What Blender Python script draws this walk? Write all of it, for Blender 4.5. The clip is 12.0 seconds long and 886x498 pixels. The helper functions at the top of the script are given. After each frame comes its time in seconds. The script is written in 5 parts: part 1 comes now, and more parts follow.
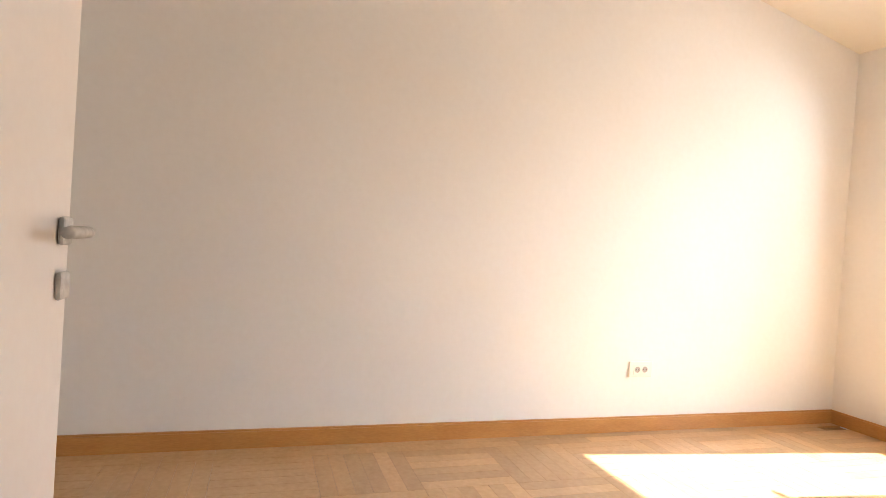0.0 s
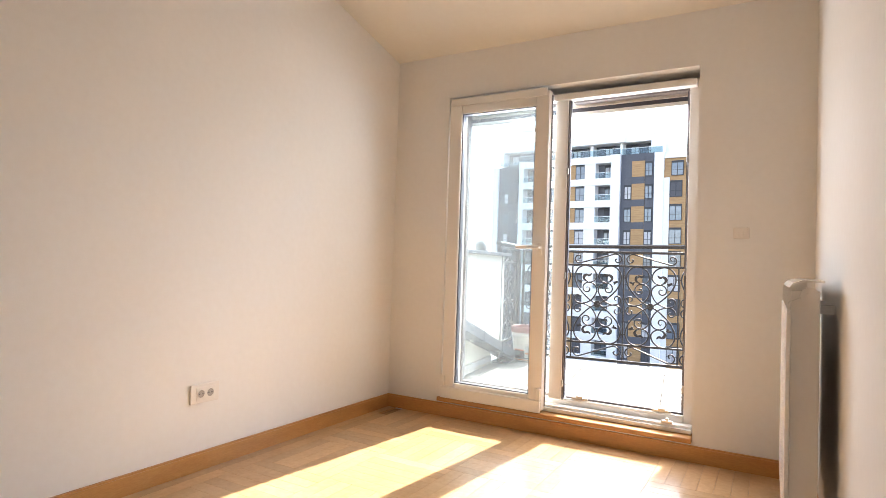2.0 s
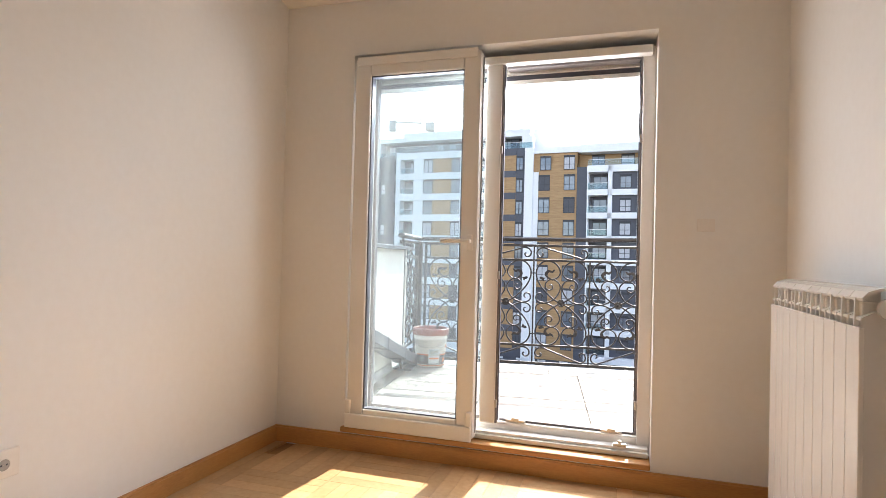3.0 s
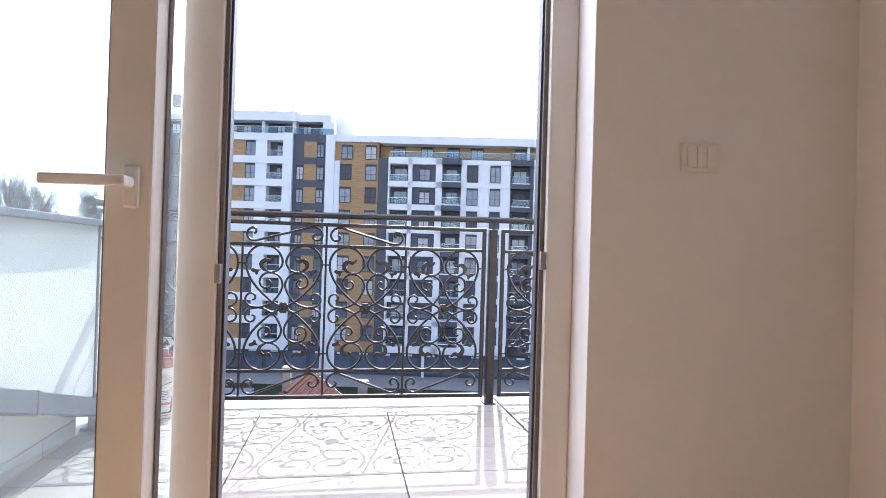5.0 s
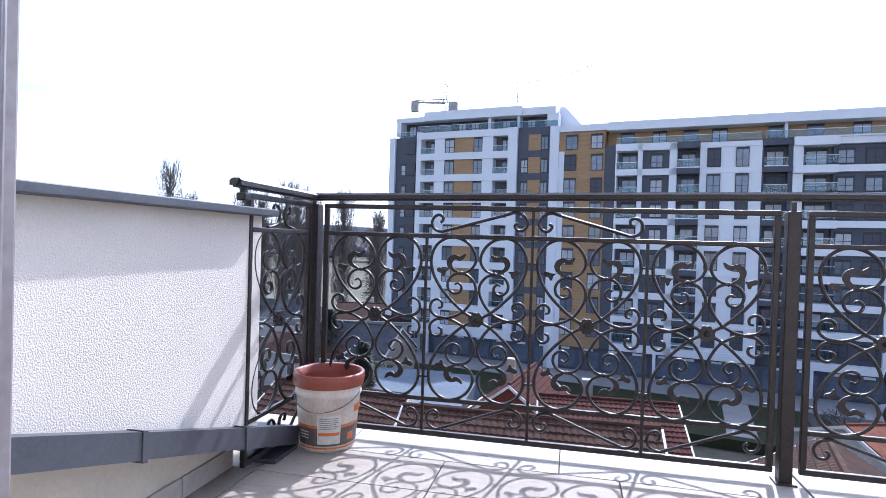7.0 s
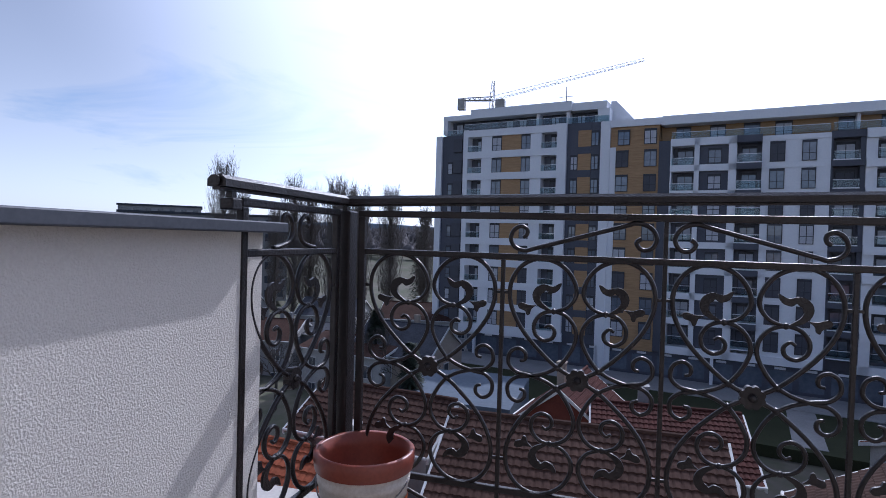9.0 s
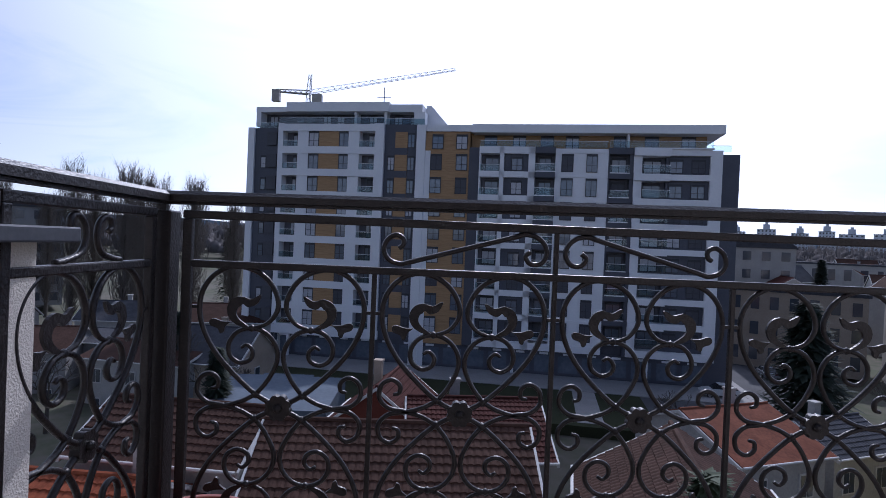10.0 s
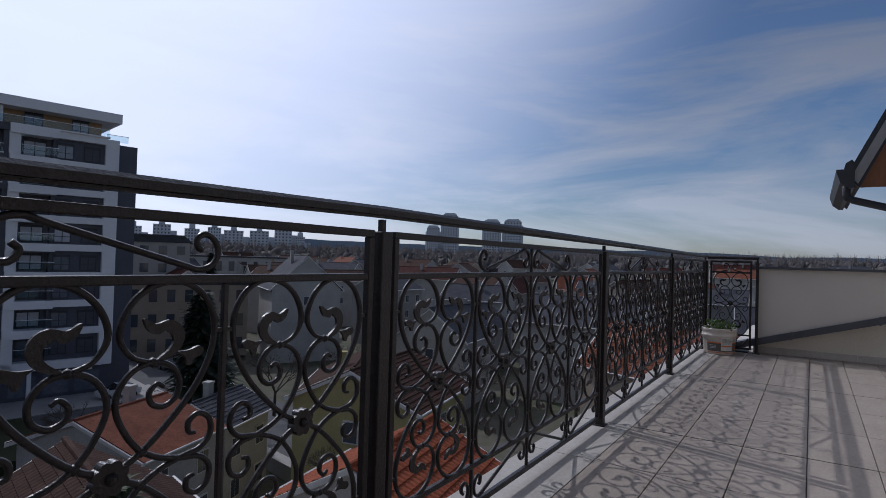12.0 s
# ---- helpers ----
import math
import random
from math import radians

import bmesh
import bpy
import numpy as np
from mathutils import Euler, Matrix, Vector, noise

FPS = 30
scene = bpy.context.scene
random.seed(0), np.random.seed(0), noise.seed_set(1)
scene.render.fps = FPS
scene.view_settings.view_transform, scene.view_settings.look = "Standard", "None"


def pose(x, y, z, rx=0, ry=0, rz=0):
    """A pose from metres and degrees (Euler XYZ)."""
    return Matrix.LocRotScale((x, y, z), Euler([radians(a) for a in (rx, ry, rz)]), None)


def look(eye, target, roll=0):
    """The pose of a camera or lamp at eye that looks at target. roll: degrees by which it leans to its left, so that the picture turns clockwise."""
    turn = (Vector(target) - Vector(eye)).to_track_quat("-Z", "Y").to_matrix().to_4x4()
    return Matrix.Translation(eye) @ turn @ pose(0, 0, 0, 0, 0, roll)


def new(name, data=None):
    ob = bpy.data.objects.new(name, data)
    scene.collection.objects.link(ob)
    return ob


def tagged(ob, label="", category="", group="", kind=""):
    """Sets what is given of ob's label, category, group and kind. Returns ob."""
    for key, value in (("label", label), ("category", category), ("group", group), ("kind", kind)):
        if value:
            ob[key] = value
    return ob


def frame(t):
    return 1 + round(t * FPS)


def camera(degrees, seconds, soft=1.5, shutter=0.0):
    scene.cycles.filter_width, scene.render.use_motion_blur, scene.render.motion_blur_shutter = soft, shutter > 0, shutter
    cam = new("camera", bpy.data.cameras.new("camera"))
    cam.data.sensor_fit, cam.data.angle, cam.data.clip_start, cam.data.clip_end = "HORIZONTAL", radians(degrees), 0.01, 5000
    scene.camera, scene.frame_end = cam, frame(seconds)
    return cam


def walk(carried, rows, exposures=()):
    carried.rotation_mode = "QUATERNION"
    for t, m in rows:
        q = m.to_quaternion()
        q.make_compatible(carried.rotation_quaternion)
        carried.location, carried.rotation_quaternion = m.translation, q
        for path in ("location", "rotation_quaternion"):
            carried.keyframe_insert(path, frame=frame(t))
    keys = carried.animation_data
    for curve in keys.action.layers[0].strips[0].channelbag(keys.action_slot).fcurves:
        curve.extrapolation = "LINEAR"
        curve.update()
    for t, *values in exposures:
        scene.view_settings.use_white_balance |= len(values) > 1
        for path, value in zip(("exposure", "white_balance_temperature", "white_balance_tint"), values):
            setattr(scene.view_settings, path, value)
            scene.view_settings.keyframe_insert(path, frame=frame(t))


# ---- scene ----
cam = camera(75.8, 12.0, soft=0.55)
PATH = [
    (0, (2.77, -3.633, 1.026), (0.864, -3.029, 0.994), 3.9),
    (0.5, (2.63, -3.63, 1.005), (0.838, -2.735, 1.0), 3.4),
    (1, (2.554, -3.516, 0.979), (0.91, -2.377, 1.014), 2.7),
    (1.5, (2.451, -3.408, 1.019), (1.03, -2.001, 1.049), 2.5),
    (2, (2.309, -3.31, 1.002), (1.312, -1.577, 1.055), 1.9),
    (2.5, (2.033, -3.096, 1.026), (1.274, -1.246, 1.069), 1.6),
    (3, (1.821, -2.778, 1.031), (1.222, -0.87, 1.066), 1.5),
    (3.5, (1.647, -2.395, 1.052), (1.471, -0.403, 1.09), 1.5),
    (5.5, (1.63, -0.773, 0.995), (1.719, 1.225, 1.009), 1.7),
    (6, (1.665, -0.524, 0.994), (1.508, 1.469, 0.994), 1.5),
    (6.5, (1.597, -0.244, 0.996), (1.178, 1.712, 0.983), 1.6),
    (7, (1.552, -0.094, 1.017), (0.872, 1.787, 0.99), 1.7),
    (9, (1.149, 0.646, 1.096), (0.319, 2.465, 1.059), 1.6),
    (9.5, (1.029, 0.763, 1.115), (0.483, 2.686, 1.082), 2.2),
    (10, (0.899, 0.906, 1.127), (0.685, 2.895, 1.106), 2.4),
    (10.5, (0.798, 1.0, 1.131), (1.001, 2.989, 1.125), 2.2),
    (11, (0.734, 1.098, 1.116), (1.562, 2.918, 1.135), 2.1),
    (11.5, (0.771, 1.224, 1.112), (2.008, 2.796, 1.14), 1.9),
    (12, (0.849, 1.333, 1.104), (2.375, 2.626, 1.139), 1.7),
]
EXPOSURES = [(0, 3.54, 6250, 10), (0.5, 3.38, 6250, 10), (1.5, 2.86, 6200, 10), (2.5, 2.46, 6200, 10), (3.5, 2.14, 6100, 10), (5.5, 1.84, 5400, 16), (6.5, 1.5, 5250, 17), (7.2, 1.2, 5250, 17), (8.8, 0.12, 5200, 19), (10.5, -0.40, 5250, 21), (11.2, -0.68, 5300, 18), (12, -0.9, 5500, 16)]
walk(cam, [(t, look(eye, target, roll)) for t, eye, target, roll in PATH], EXPOSURES)

# ---- sky and sun ----
SUN_TO = Vector((0.115, 1.0, 0.855)).normalized()
world = bpy.data.worlds.new("sky")
scene.world = world
world.use_nodes = True
wn, wl = world.node_tree.nodes, world.node_tree.links
wn.clear()
w_out, w_bg = wn.new("ShaderNodeOutputWorld"), wn.new("ShaderNodeBackground")
w_sky = wn.new("ShaderNodeTexSky")
w_sky.sky_type = "NISHITA"
w_sky.sun_disc = False
w_sky.sun_elevation = math.asin(SUN_TO.z)
w_sky.sun_rotation = math.atan2(SUN_TO.x, SUN_TO.y)
w_sky.air_density, w_sky.dust_density, w_sky.ozone_density = 1.0, 0.6, 2.5
w_co = wn.new("ShaderNodeTexCoord")
w_map = wn.new("ShaderNodeMapping")
w_map.inputs["Scale"].default_value = (1.0, 1.0, 4.6)
w_noise = wn.new("ShaderNodeTexNoise")
w_noise.inputs["Scale"].default_value, w_noise.inputs["Detail"].default_value = 2.1, 6.0
w_noise.inputs["Roughness"].default_value, w_noise.inputs["Distortion"].default_value = 0.6, 0.7
w_ramp = wn.new("ShaderNodeValToRGB")
w_ramp.color_ramp.elements[0].position, w_ramp.color_ramp.elements[1].position = 0.38, 0.60
w_ramp.color_ramp.elements[1].color = (0.9, 0.9, 0.9, 1)
w_mix = wn.new("ShaderNodeMix")
w_mix.data_type = "RGBA"
w_white = wn.new("ShaderNodeMix")
w_white.data_type, w_white.blend_type = "RGBA", "MIX"
w_white.inputs["Factor"].default_value = 0.8
w_bw = wn.new("ShaderNodeRGBToBW")
w_bright = wn.new("ShaderNodeVectorMath")
w_bright.operation = "SCALE"
w_bright.inputs["Scale"].default_value = 1.5
wl.new(w_co.outputs["Generated"], w_map.inputs["Vector"])
wl.new(w_map.outputs["Vector"], w_noise.inputs["Vector"])
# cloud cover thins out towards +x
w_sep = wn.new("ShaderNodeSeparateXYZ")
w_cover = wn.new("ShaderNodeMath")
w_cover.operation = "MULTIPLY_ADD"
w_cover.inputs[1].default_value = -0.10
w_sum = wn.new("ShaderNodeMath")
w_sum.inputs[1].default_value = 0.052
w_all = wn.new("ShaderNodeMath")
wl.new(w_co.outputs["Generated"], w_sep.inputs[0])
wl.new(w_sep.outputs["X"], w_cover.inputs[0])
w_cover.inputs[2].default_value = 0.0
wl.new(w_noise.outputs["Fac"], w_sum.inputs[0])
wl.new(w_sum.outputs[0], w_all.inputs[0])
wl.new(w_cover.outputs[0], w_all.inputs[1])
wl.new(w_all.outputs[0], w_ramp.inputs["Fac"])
wl.new(w_sky.outputs["Color"], w_bw.inputs["Color"])
wl.new(w_sky.outputs["Color"], w_white.inputs["A"])
wl.new(w_bw.outputs["Val"], w_white.inputs["B"])
wl.new(w_white.outputs["Result"], w_bright.inputs[0])
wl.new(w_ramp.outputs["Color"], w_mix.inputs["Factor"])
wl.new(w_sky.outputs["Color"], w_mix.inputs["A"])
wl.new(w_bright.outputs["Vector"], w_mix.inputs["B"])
w_dot = wn.new("ShaderNodeVectorMath")
w_dot.operation = "DOT_PRODUCT"
w_dot.inputs[1].default_value = SUN_TO
wl.new(w_co.outputs["Generated"], w_dot.inputs[0])
w_veil = wn.new("ShaderNodeMapRange")
w_veil.interpolation_type = "SMOOTHSTEP"
w_veil.inputs["From Min"].default_value, w_veil.inputs["From Max"].default_value = 0.46, 1.0
w_veil.inputs["To Max"].default_value = 0.9
wl.new(w_dot.outputs["Value"], w_veil.inputs["Value"])
w_hazy = wn.new("ShaderNodeMix")
w_hazy.data_type = "RGBA"
w_hazy.inputs["B"].default_value = (17.4, 17.6, 18.6, 1)
wl.new(w_veil.outputs["Result"], w_hazy.inputs["Factor"])
wl.new(w_mix.outputs["Result"], w_hazy.inputs["A"])
wl.new(w_hazy.outputs["Result"], w_bg.inputs["Color"])
w_bg.inputs["Strength"].default_value = 0.10
wl.new(w_bg.outputs["Background"], w_out.inputs["Surface"])

sun = new("sun", bpy.data.lights.new("sun", "SUN"))
sun.data.energy, sun.data.angle, sun.data.color = 3.3, radians(0.6), (1.0, 0.93, 0.82)
sun.matrix_world = look(SUN_TO * 50, (0, 0, 0))


# added area lamp in the upper balcony door opening, extra daylight for the room
opening_fill = new("opening_fill", bpy.data.lights.new("opening_fill", "AREA"))
opening_fill.data.shape, opening_fill.data.size, opening_fill.data.size_y = "RECTANGLE", 1.46, 0.16
opening_fill.data.energy, opening_fill.data.color = 3.0, (1.0, 1.0, 1.0)
opening_fill.matrix_world = look((1.25, 0.262, 1.895), (1.75, -2.0, 0.9))


# ---- materials ----
def material(name, color, rough=0.6, metal=0.0, second=None, scale=6.0, fine=60.0, vary=0.12, bump=0.0, bump_scale=80.0, spec=0.5, stretch=(1, 1, 1), random_tint=0.0, coat=0.0):
    m = bpy.data.materials.new(name)
    m.use_nodes = True
    n, l = m.node_tree.nodes, m.node_tree.links
    b = n["Principled BSDF"]
    b.inputs["Roughness"].default_value, b.inputs["Metallic"].default_value = rough, metal
    b.inputs["Specular IOR Level"].default_value = spec
    b.inputs["Coat Weight"].default_value = coat
    geo = n.new("ShaderNodeNewGeometry")
    mp = n.new("ShaderNodeMapping")
    mp.inputs["Scale"].default_value = stretch
    l.new(geo.outputs["Position"], mp.inputs["Vector"])
    n1, n2 = n.new("ShaderNodeTexNoise"), n.new("ShaderNodeTexNoise")
    n1.inputs["Scale"].default_value, n1.inputs["Detail"].default_value = scale, 4
    n2.inputs["Scale"].default_value, n2.inputs["Detail"].default_value = fine, 3
    l.new(mp.outputs["Vector"], n1.inputs["Vector"])
    l.new(mp.outputs["Vector"], n2.inputs["Vector"])
    mix = n.new("ShaderNodeMix")
    mix.data_type = "RGBA"
    mix.inputs["A"].default_value = (*color, 1)
    mix.inputs["B"].default_value = (*(second or tuple(c * (1 - 2 * vary) for c in color)), 1)
    add = n.new("ShaderNodeMath")
    add.operation = "MULTIPLY_ADD"
    add.inputs[1].default_value = 0.5
    l.new(n2.outputs["Fac"], add.inputs[0])
    half = n.new("ShaderNodeMath")
    half.operation = "MULTIPLY"
    half.inputs[1].default_value = 0.5
    l.new(n1.outputs["Fac"], half.inputs[0])
    l.new(half.outputs[0], add.inputs[2])
    ramp = n.new("ShaderNodeMapRange")
    ramp.inputs["From Min"].default_value, ramp.inputs["From Max"].default_value = 0.35, 0.65
    l.new(add.outputs[0], ramp.inputs["Value"])
    l.new(ramp.outputs["Result"], mix.inputs["Factor"])
    last = mix.outputs["Result"]
    if random_tint:
        info = n.new("ShaderNodeObjectInfo")
        mr = n.new("ShaderNodeMapRange")
        mr.inputs["To Min"].default_value, mr.inputs["To Max"].default_value = 1 - random_tint, 1 + random_tint
        l.new(info.outputs["Random"], mr.inputs["Value"])
        vm = n.new("ShaderNodeVectorMath")
        vm.operation = "SCALE"
        l.new(last, vm.inputs[0])
        l.new(mr.outputs["Result"], vm.inputs["Scale"])
        last = vm.outputs["Vector"]
    l.new(last, b.inputs["Base Color"])
    if bump:
        n3 = n.new("ShaderNodeTexNoise")
        n3.inputs["Scale"].default_value, n3.inputs["Detail"].default_value = bump_scale, 3
        l.new(mp.outputs["Vector"], n3.inputs["Vector"])
        bp = n.new("ShaderNodeBump")
        bp.inputs["Strength"].default_value, bp.inputs["Distance"].default_value = bump, 0.01
        l.new(n3.outputs["Fac"], bp.inputs["Height"])
        l.new(bp.outputs["Normal"], b.inputs["Normal"])
    return m


def glass_material(name, color, tint_rough=0.0, dust=0.0):
    """A thin pane: mostly clear, with mirror reflection by Fresnel."""
    m = bpy.data.materials.new(name)
    m.use_nodes = True
    n, l = m.node_tree.nodes, m.node_tree.links
    n.clear()
    out, mix = n.new("ShaderNodeOutputMaterial"), n.new("ShaderNodeMixShader")
    tr, gl, fr = n.new("ShaderNodeBsdfTransparent"), n.new("ShaderNodeBsdfGlossy"), n.new("ShaderNodeFresnel")
    tr.inputs["Color"].default_value = (*color, 1)
    gl.inputs["Roughness"].default_value = tint_rough
    fr.inputs["IOR"].default_value = 1.5
    l.new(fr.outputs[0], mix.inputs[0])
    tl, dirt = n.new("ShaderNodeBsdfTranslucent"), n.new("ShaderNodeMixShader")
    tl.inputs["Color"].default_value = (0.9, 0.93, 0.95, 1)
    ns, rp = n.new("ShaderNodeTexNoise"), n.new("ShaderNodeMapRange")
    ns.inputs["Scale"].default_value = 3.0
    ns.inputs["Detail"].default_value = 6.0
    rp.inputs["To Min"].default_value, rp.inputs["To Max"].default_value = dust * 0.5, dust * 1.5
    gp = n.new("ShaderNodeNewGeometry")
    l.new(gp.outputs["Position"], ns.inputs["Vector"])
    l.new(ns.outputs["Fac"], rp.inputs["Value"])
    l.new(rp.outputs["Result"], dirt.inputs[0])
    l.new(tr.outputs[0], dirt.inputs[1])
    l.new(tl.outputs[0], dirt.inputs[2])
    l.new(dirt.outputs[0], mix.inputs[1])
    l.new(gl.outputs[0], mix.inputs[2])
    l.new(mix.outputs[0], out.inputs["Surface"])
    return m


M_WALL = material("warm white wall paint", (0.835, 0.82, 0.80), 0.75, second=(0.81, 0.79, 0.765), scale=1.2, fine=30, bump=0.05, bump_scale=220)
M_CEIL = material("cream ceiling paint", (0.80, 0.755, 0.67), 0.8, second=(0.78, 0.73, 0.64), scale=1.0, fine=25, bump=0.04, bump_scale=200)
M_PARQ = material("varnished oak strip", (0.55, 0.35, 0.18), 0.28, second=(0.45, 0.265, 0.12), scale=5, fine=38, stretch=(1, 1, 1), random_tint=0.15, bump=0.03, bump_scale=120, coat=0.15)
M_PARQ_BASE = material("oak joints", (0.32, 0.18, 0.08), 0.5, scale=8)
M_SKIRT = material("stained oak skirting", (0.54, 0.275, 0.085), 0.35, second=(0.44, 0.20, 0.06), scale=3, fine=40, stretch=(1, 1, 6), random_tint=0.08)
M_PVC = material("white window plastic", (0.80, 0.775, 0.74), 0.32, second=(0.775, 0.745, 0.70), scale=4, fine=90)
M_GREYSEAL = material("grey rubber and aluminium track", (0.22, 0.20, 0.20), 0.45, second=(0.15, 0.13, 0.13), scale=9, fine=90)
M_SHUTTER = material("dark grey shutter slat", (0.08, 0.08, 0.10), 0.5, scale=9)
M_GLASS = glass_material("window glass", (0.90, 0.94, 0.95), dust=0.014)
M_RAILGLASS = glass_material("balcony glass", (0.80, 0.88, 0.90))
M_ENAMEL = material("white radiator enamel", (0.80, 0.77, 0.72), 0.22, second=(0.78, 0.74, 0.69), scale=5, fine=60, coat=0.2)
M_PLASTIC = material("white plastic", (0.82, 0.78, 0.73), 0.3, second=(0.80, 0.75, 0.70), scale=20)
M_SOCKETSHADE = material("socket plastic with painted shade", (0.45, 0.42, 0.39), 0.5)
M_SATIN = material("satin nickel", (0.62, 0.60, 0.57), 0.5, 0.35, scale=30)
M_CHROME = material("brushed steel", (0.60, 0.57, 0.54), 0.28, 1.0, scale=30)
M_LEAFDOOR = material("white lacquered door", (0.80, 0.76, 0.72), 0.35, second=(0.78, 0.73, 0.69), scale=2, fine=50)
M_IRON = material("dark painted wrought iron", (0.011, 0.009, 0.009), 0.37, 0.0, second=(0.024, 0.018, 0.017), scale=25, fine=160, bump=0.25, bump_scale=120, spec=0.36)
M_STUCCO = material("white roughcast stucco", (0.60, 0.56, 0.50), 0.9, second=(0.53, 0.49, 0.435), scale=1.6, fine=120, bump=0.45, bump_scale=210)
M_STUCCO_LOW = material("smooth beige render", (0.60, 0.56, 0.48), 0.9, second=(0.52, 0.48, 0.40), scale=4, fine=60, bump=0.2)
M_FLASH = material("anthracite sheet metal", (0.050, 0.053, 0.064), 0.48, 0.2, second=(0.075, 0.078, 0.09), scale=7, fine=90, bump=0.05, bump_scale=14)
M_TILE = material("beige outdoor tile", (0.34, 0.295, 0.25), 0.65, second=(0.27, 0.232, 0.196), scale=5, fine=45, stretch=(0.6, 1.6, 1), random_tint=0.07, bump=0.06, bump_scale=60, spec=0.2)
M_GROUT = material("dark tile joint", (0.16, 0.14, 0.125), 0.9, scale=12)
M_STONE = material("pale edging stone", (0.44, 0.41, 0.375), 0.7, second=(0.35, 0.325, 0.29), scale=6, fine=50, bump=0.08, spec=0.2)
M_CONCRETE = material("grey concrete", (0.34, 0.33, 0.32), 0.85, second=(0.26, 0.25, 0.24), scale=0.5, fine=8)
M_BWHITE = material("white facade render", (0.80, 0.80, 0.81), 0.8, second=(0.74, 0.74, 0.76), scale=0.3, fine=4)
M_BDARK = material("anthracite facade panel", (0.085, 0.088, 0.11), 0.6, second=(0.065, 0.068, 0.088), scale=0.4, fine=5)
M_BWOOD = material("wood facade cladding", (0.44, 0.27, 0.125), 0.6, second=(0.29, 0.17, 0.075), scale=0.9, fine=3.0, stretch=(0.5, 0.5, 9))
M_BFRAME = material("dark window frame", (0.035, 0.035, 0.045), 0.5)
M_BGLASS = material("dark reflecting window glass", (0.10, 0.12, 0.15), 0.06, second=(0.16, 0.18, 0.22), scale=0.35, fine=2, spec=0.8)
M_BBLIND = material("lowered grey roller blind", (0.075, 0.075, 0.09), 0.6, scale=2)
M_CURTAIN = material("pale curtain behind glass", (0.55, 0.55, 0.57), 0.6, second=(0.40, 0.40, 0.44), scale=3)
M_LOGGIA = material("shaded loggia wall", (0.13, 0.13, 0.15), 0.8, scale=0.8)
M_GROUND = material("trodden earth and paving", (0.13, 0.115, 0.095), 0.95, second=(0.075, 0.085, 0.05), scale=0.05, fine=0.6, spec=0.1)
M_GRASS = material("mown lawn", (0.050, 0.055, 0.030), 0.95, second=(0.038, 0.042, 0.024), scale=0.3, fine=6, bump=0.3, bump_scale=20, spec=0.1)
M_ASPHALT = material("grey asphalt", (0.12, 0.12, 0.125), 0.9, second=(0.085, 0.085, 0.09), scale=0.3, fine=8, spec=0.1)
M_PAVE = material("pale pavement", (0.36, 0.35, 0.34), 0.85, second=(0.29, 0.28, 0.27), scale=0.4, fine=5, spec=0.1)


# ---- mesh helpers ----
def box(bm, x0, x1, y0, y1, z0, z1, bevel=0.0):
    vs = [bm.verts.new(p) for p in ((x0, y0, z0), (x1, y0, z0), (x1, y1, z0), (x0, y1, z0), (x0, y0, z1), (x1, y0, z1), (x1, y1, z1), (x0, y1, z1))]
    fs = [bm.faces.new([vs[i] for i in f]) for f in ((3, 2, 1, 0), (4, 5, 6, 7), (0, 1, 5, 4), (1, 2, 6, 5), (2, 3, 7, 6), (3, 0, 4, 7))]
    if bevel:
        es = {e for f in fs for e in f.edges}
        bmesh.ops.bevel(bm, geom=list(es), offset=bevel, segments=2, affect="EDGES", profile=0.5)
    return bm


def boxes(*dims, bevel=0.0):
    bm = bmesh.new()
    for d in dims:
        box(bm, *d, bevel=bevel)
    return bm


def prism(bm, poly, axis, a, b):
    """Extrude a 2D outline along an axis from a to b."""
    def put(p, h):
        return {"x": (h, p[0], p[1]), "y": (p[0], h, p[1]), "z": (p[0], p[1], h)}[axis]
    v0, v1 = [bm.verts.new(put(p, a)) for p in poly], [bm.verts.new(put(p, b)) for p in poly]
    k = len(poly)
    bm.faces.new(v0)
    bm.faces.new(list(reversed(v1)))
    for i in range(k):
        bm.faces.new((v0[(i + 1) % k], v0[i], v1[i], v1[(i + 1) % k]))
    bmesh.ops.recalc_face_normals(bm, faces=bm.faces)
    return bm


def smooth_line(pts, steps=5):
    """A Catmull-Rom line through points."""
    pts = [Vector(p) for p in pts]
    p = [pts[0] * 2 - pts[1], *pts, pts[-1] * 2 - pts[-2]]
    out = []
    for i in range(1, len(p) - 2):
        for s in range(steps):
            t = s / steps
            out.append(0.5 * (2 * p[i] + (p[i + 1] - p[i - 1]) * t + (2 * p[i - 1] - 5 * p[i] + 4 * p[i + 1] - p[i + 2]) * t * t + (3 * p[i] - p[i - 1] - 3 * p[i + 1] + p[i + 2]) * t ** 3))
    return out + [pts[-1]]


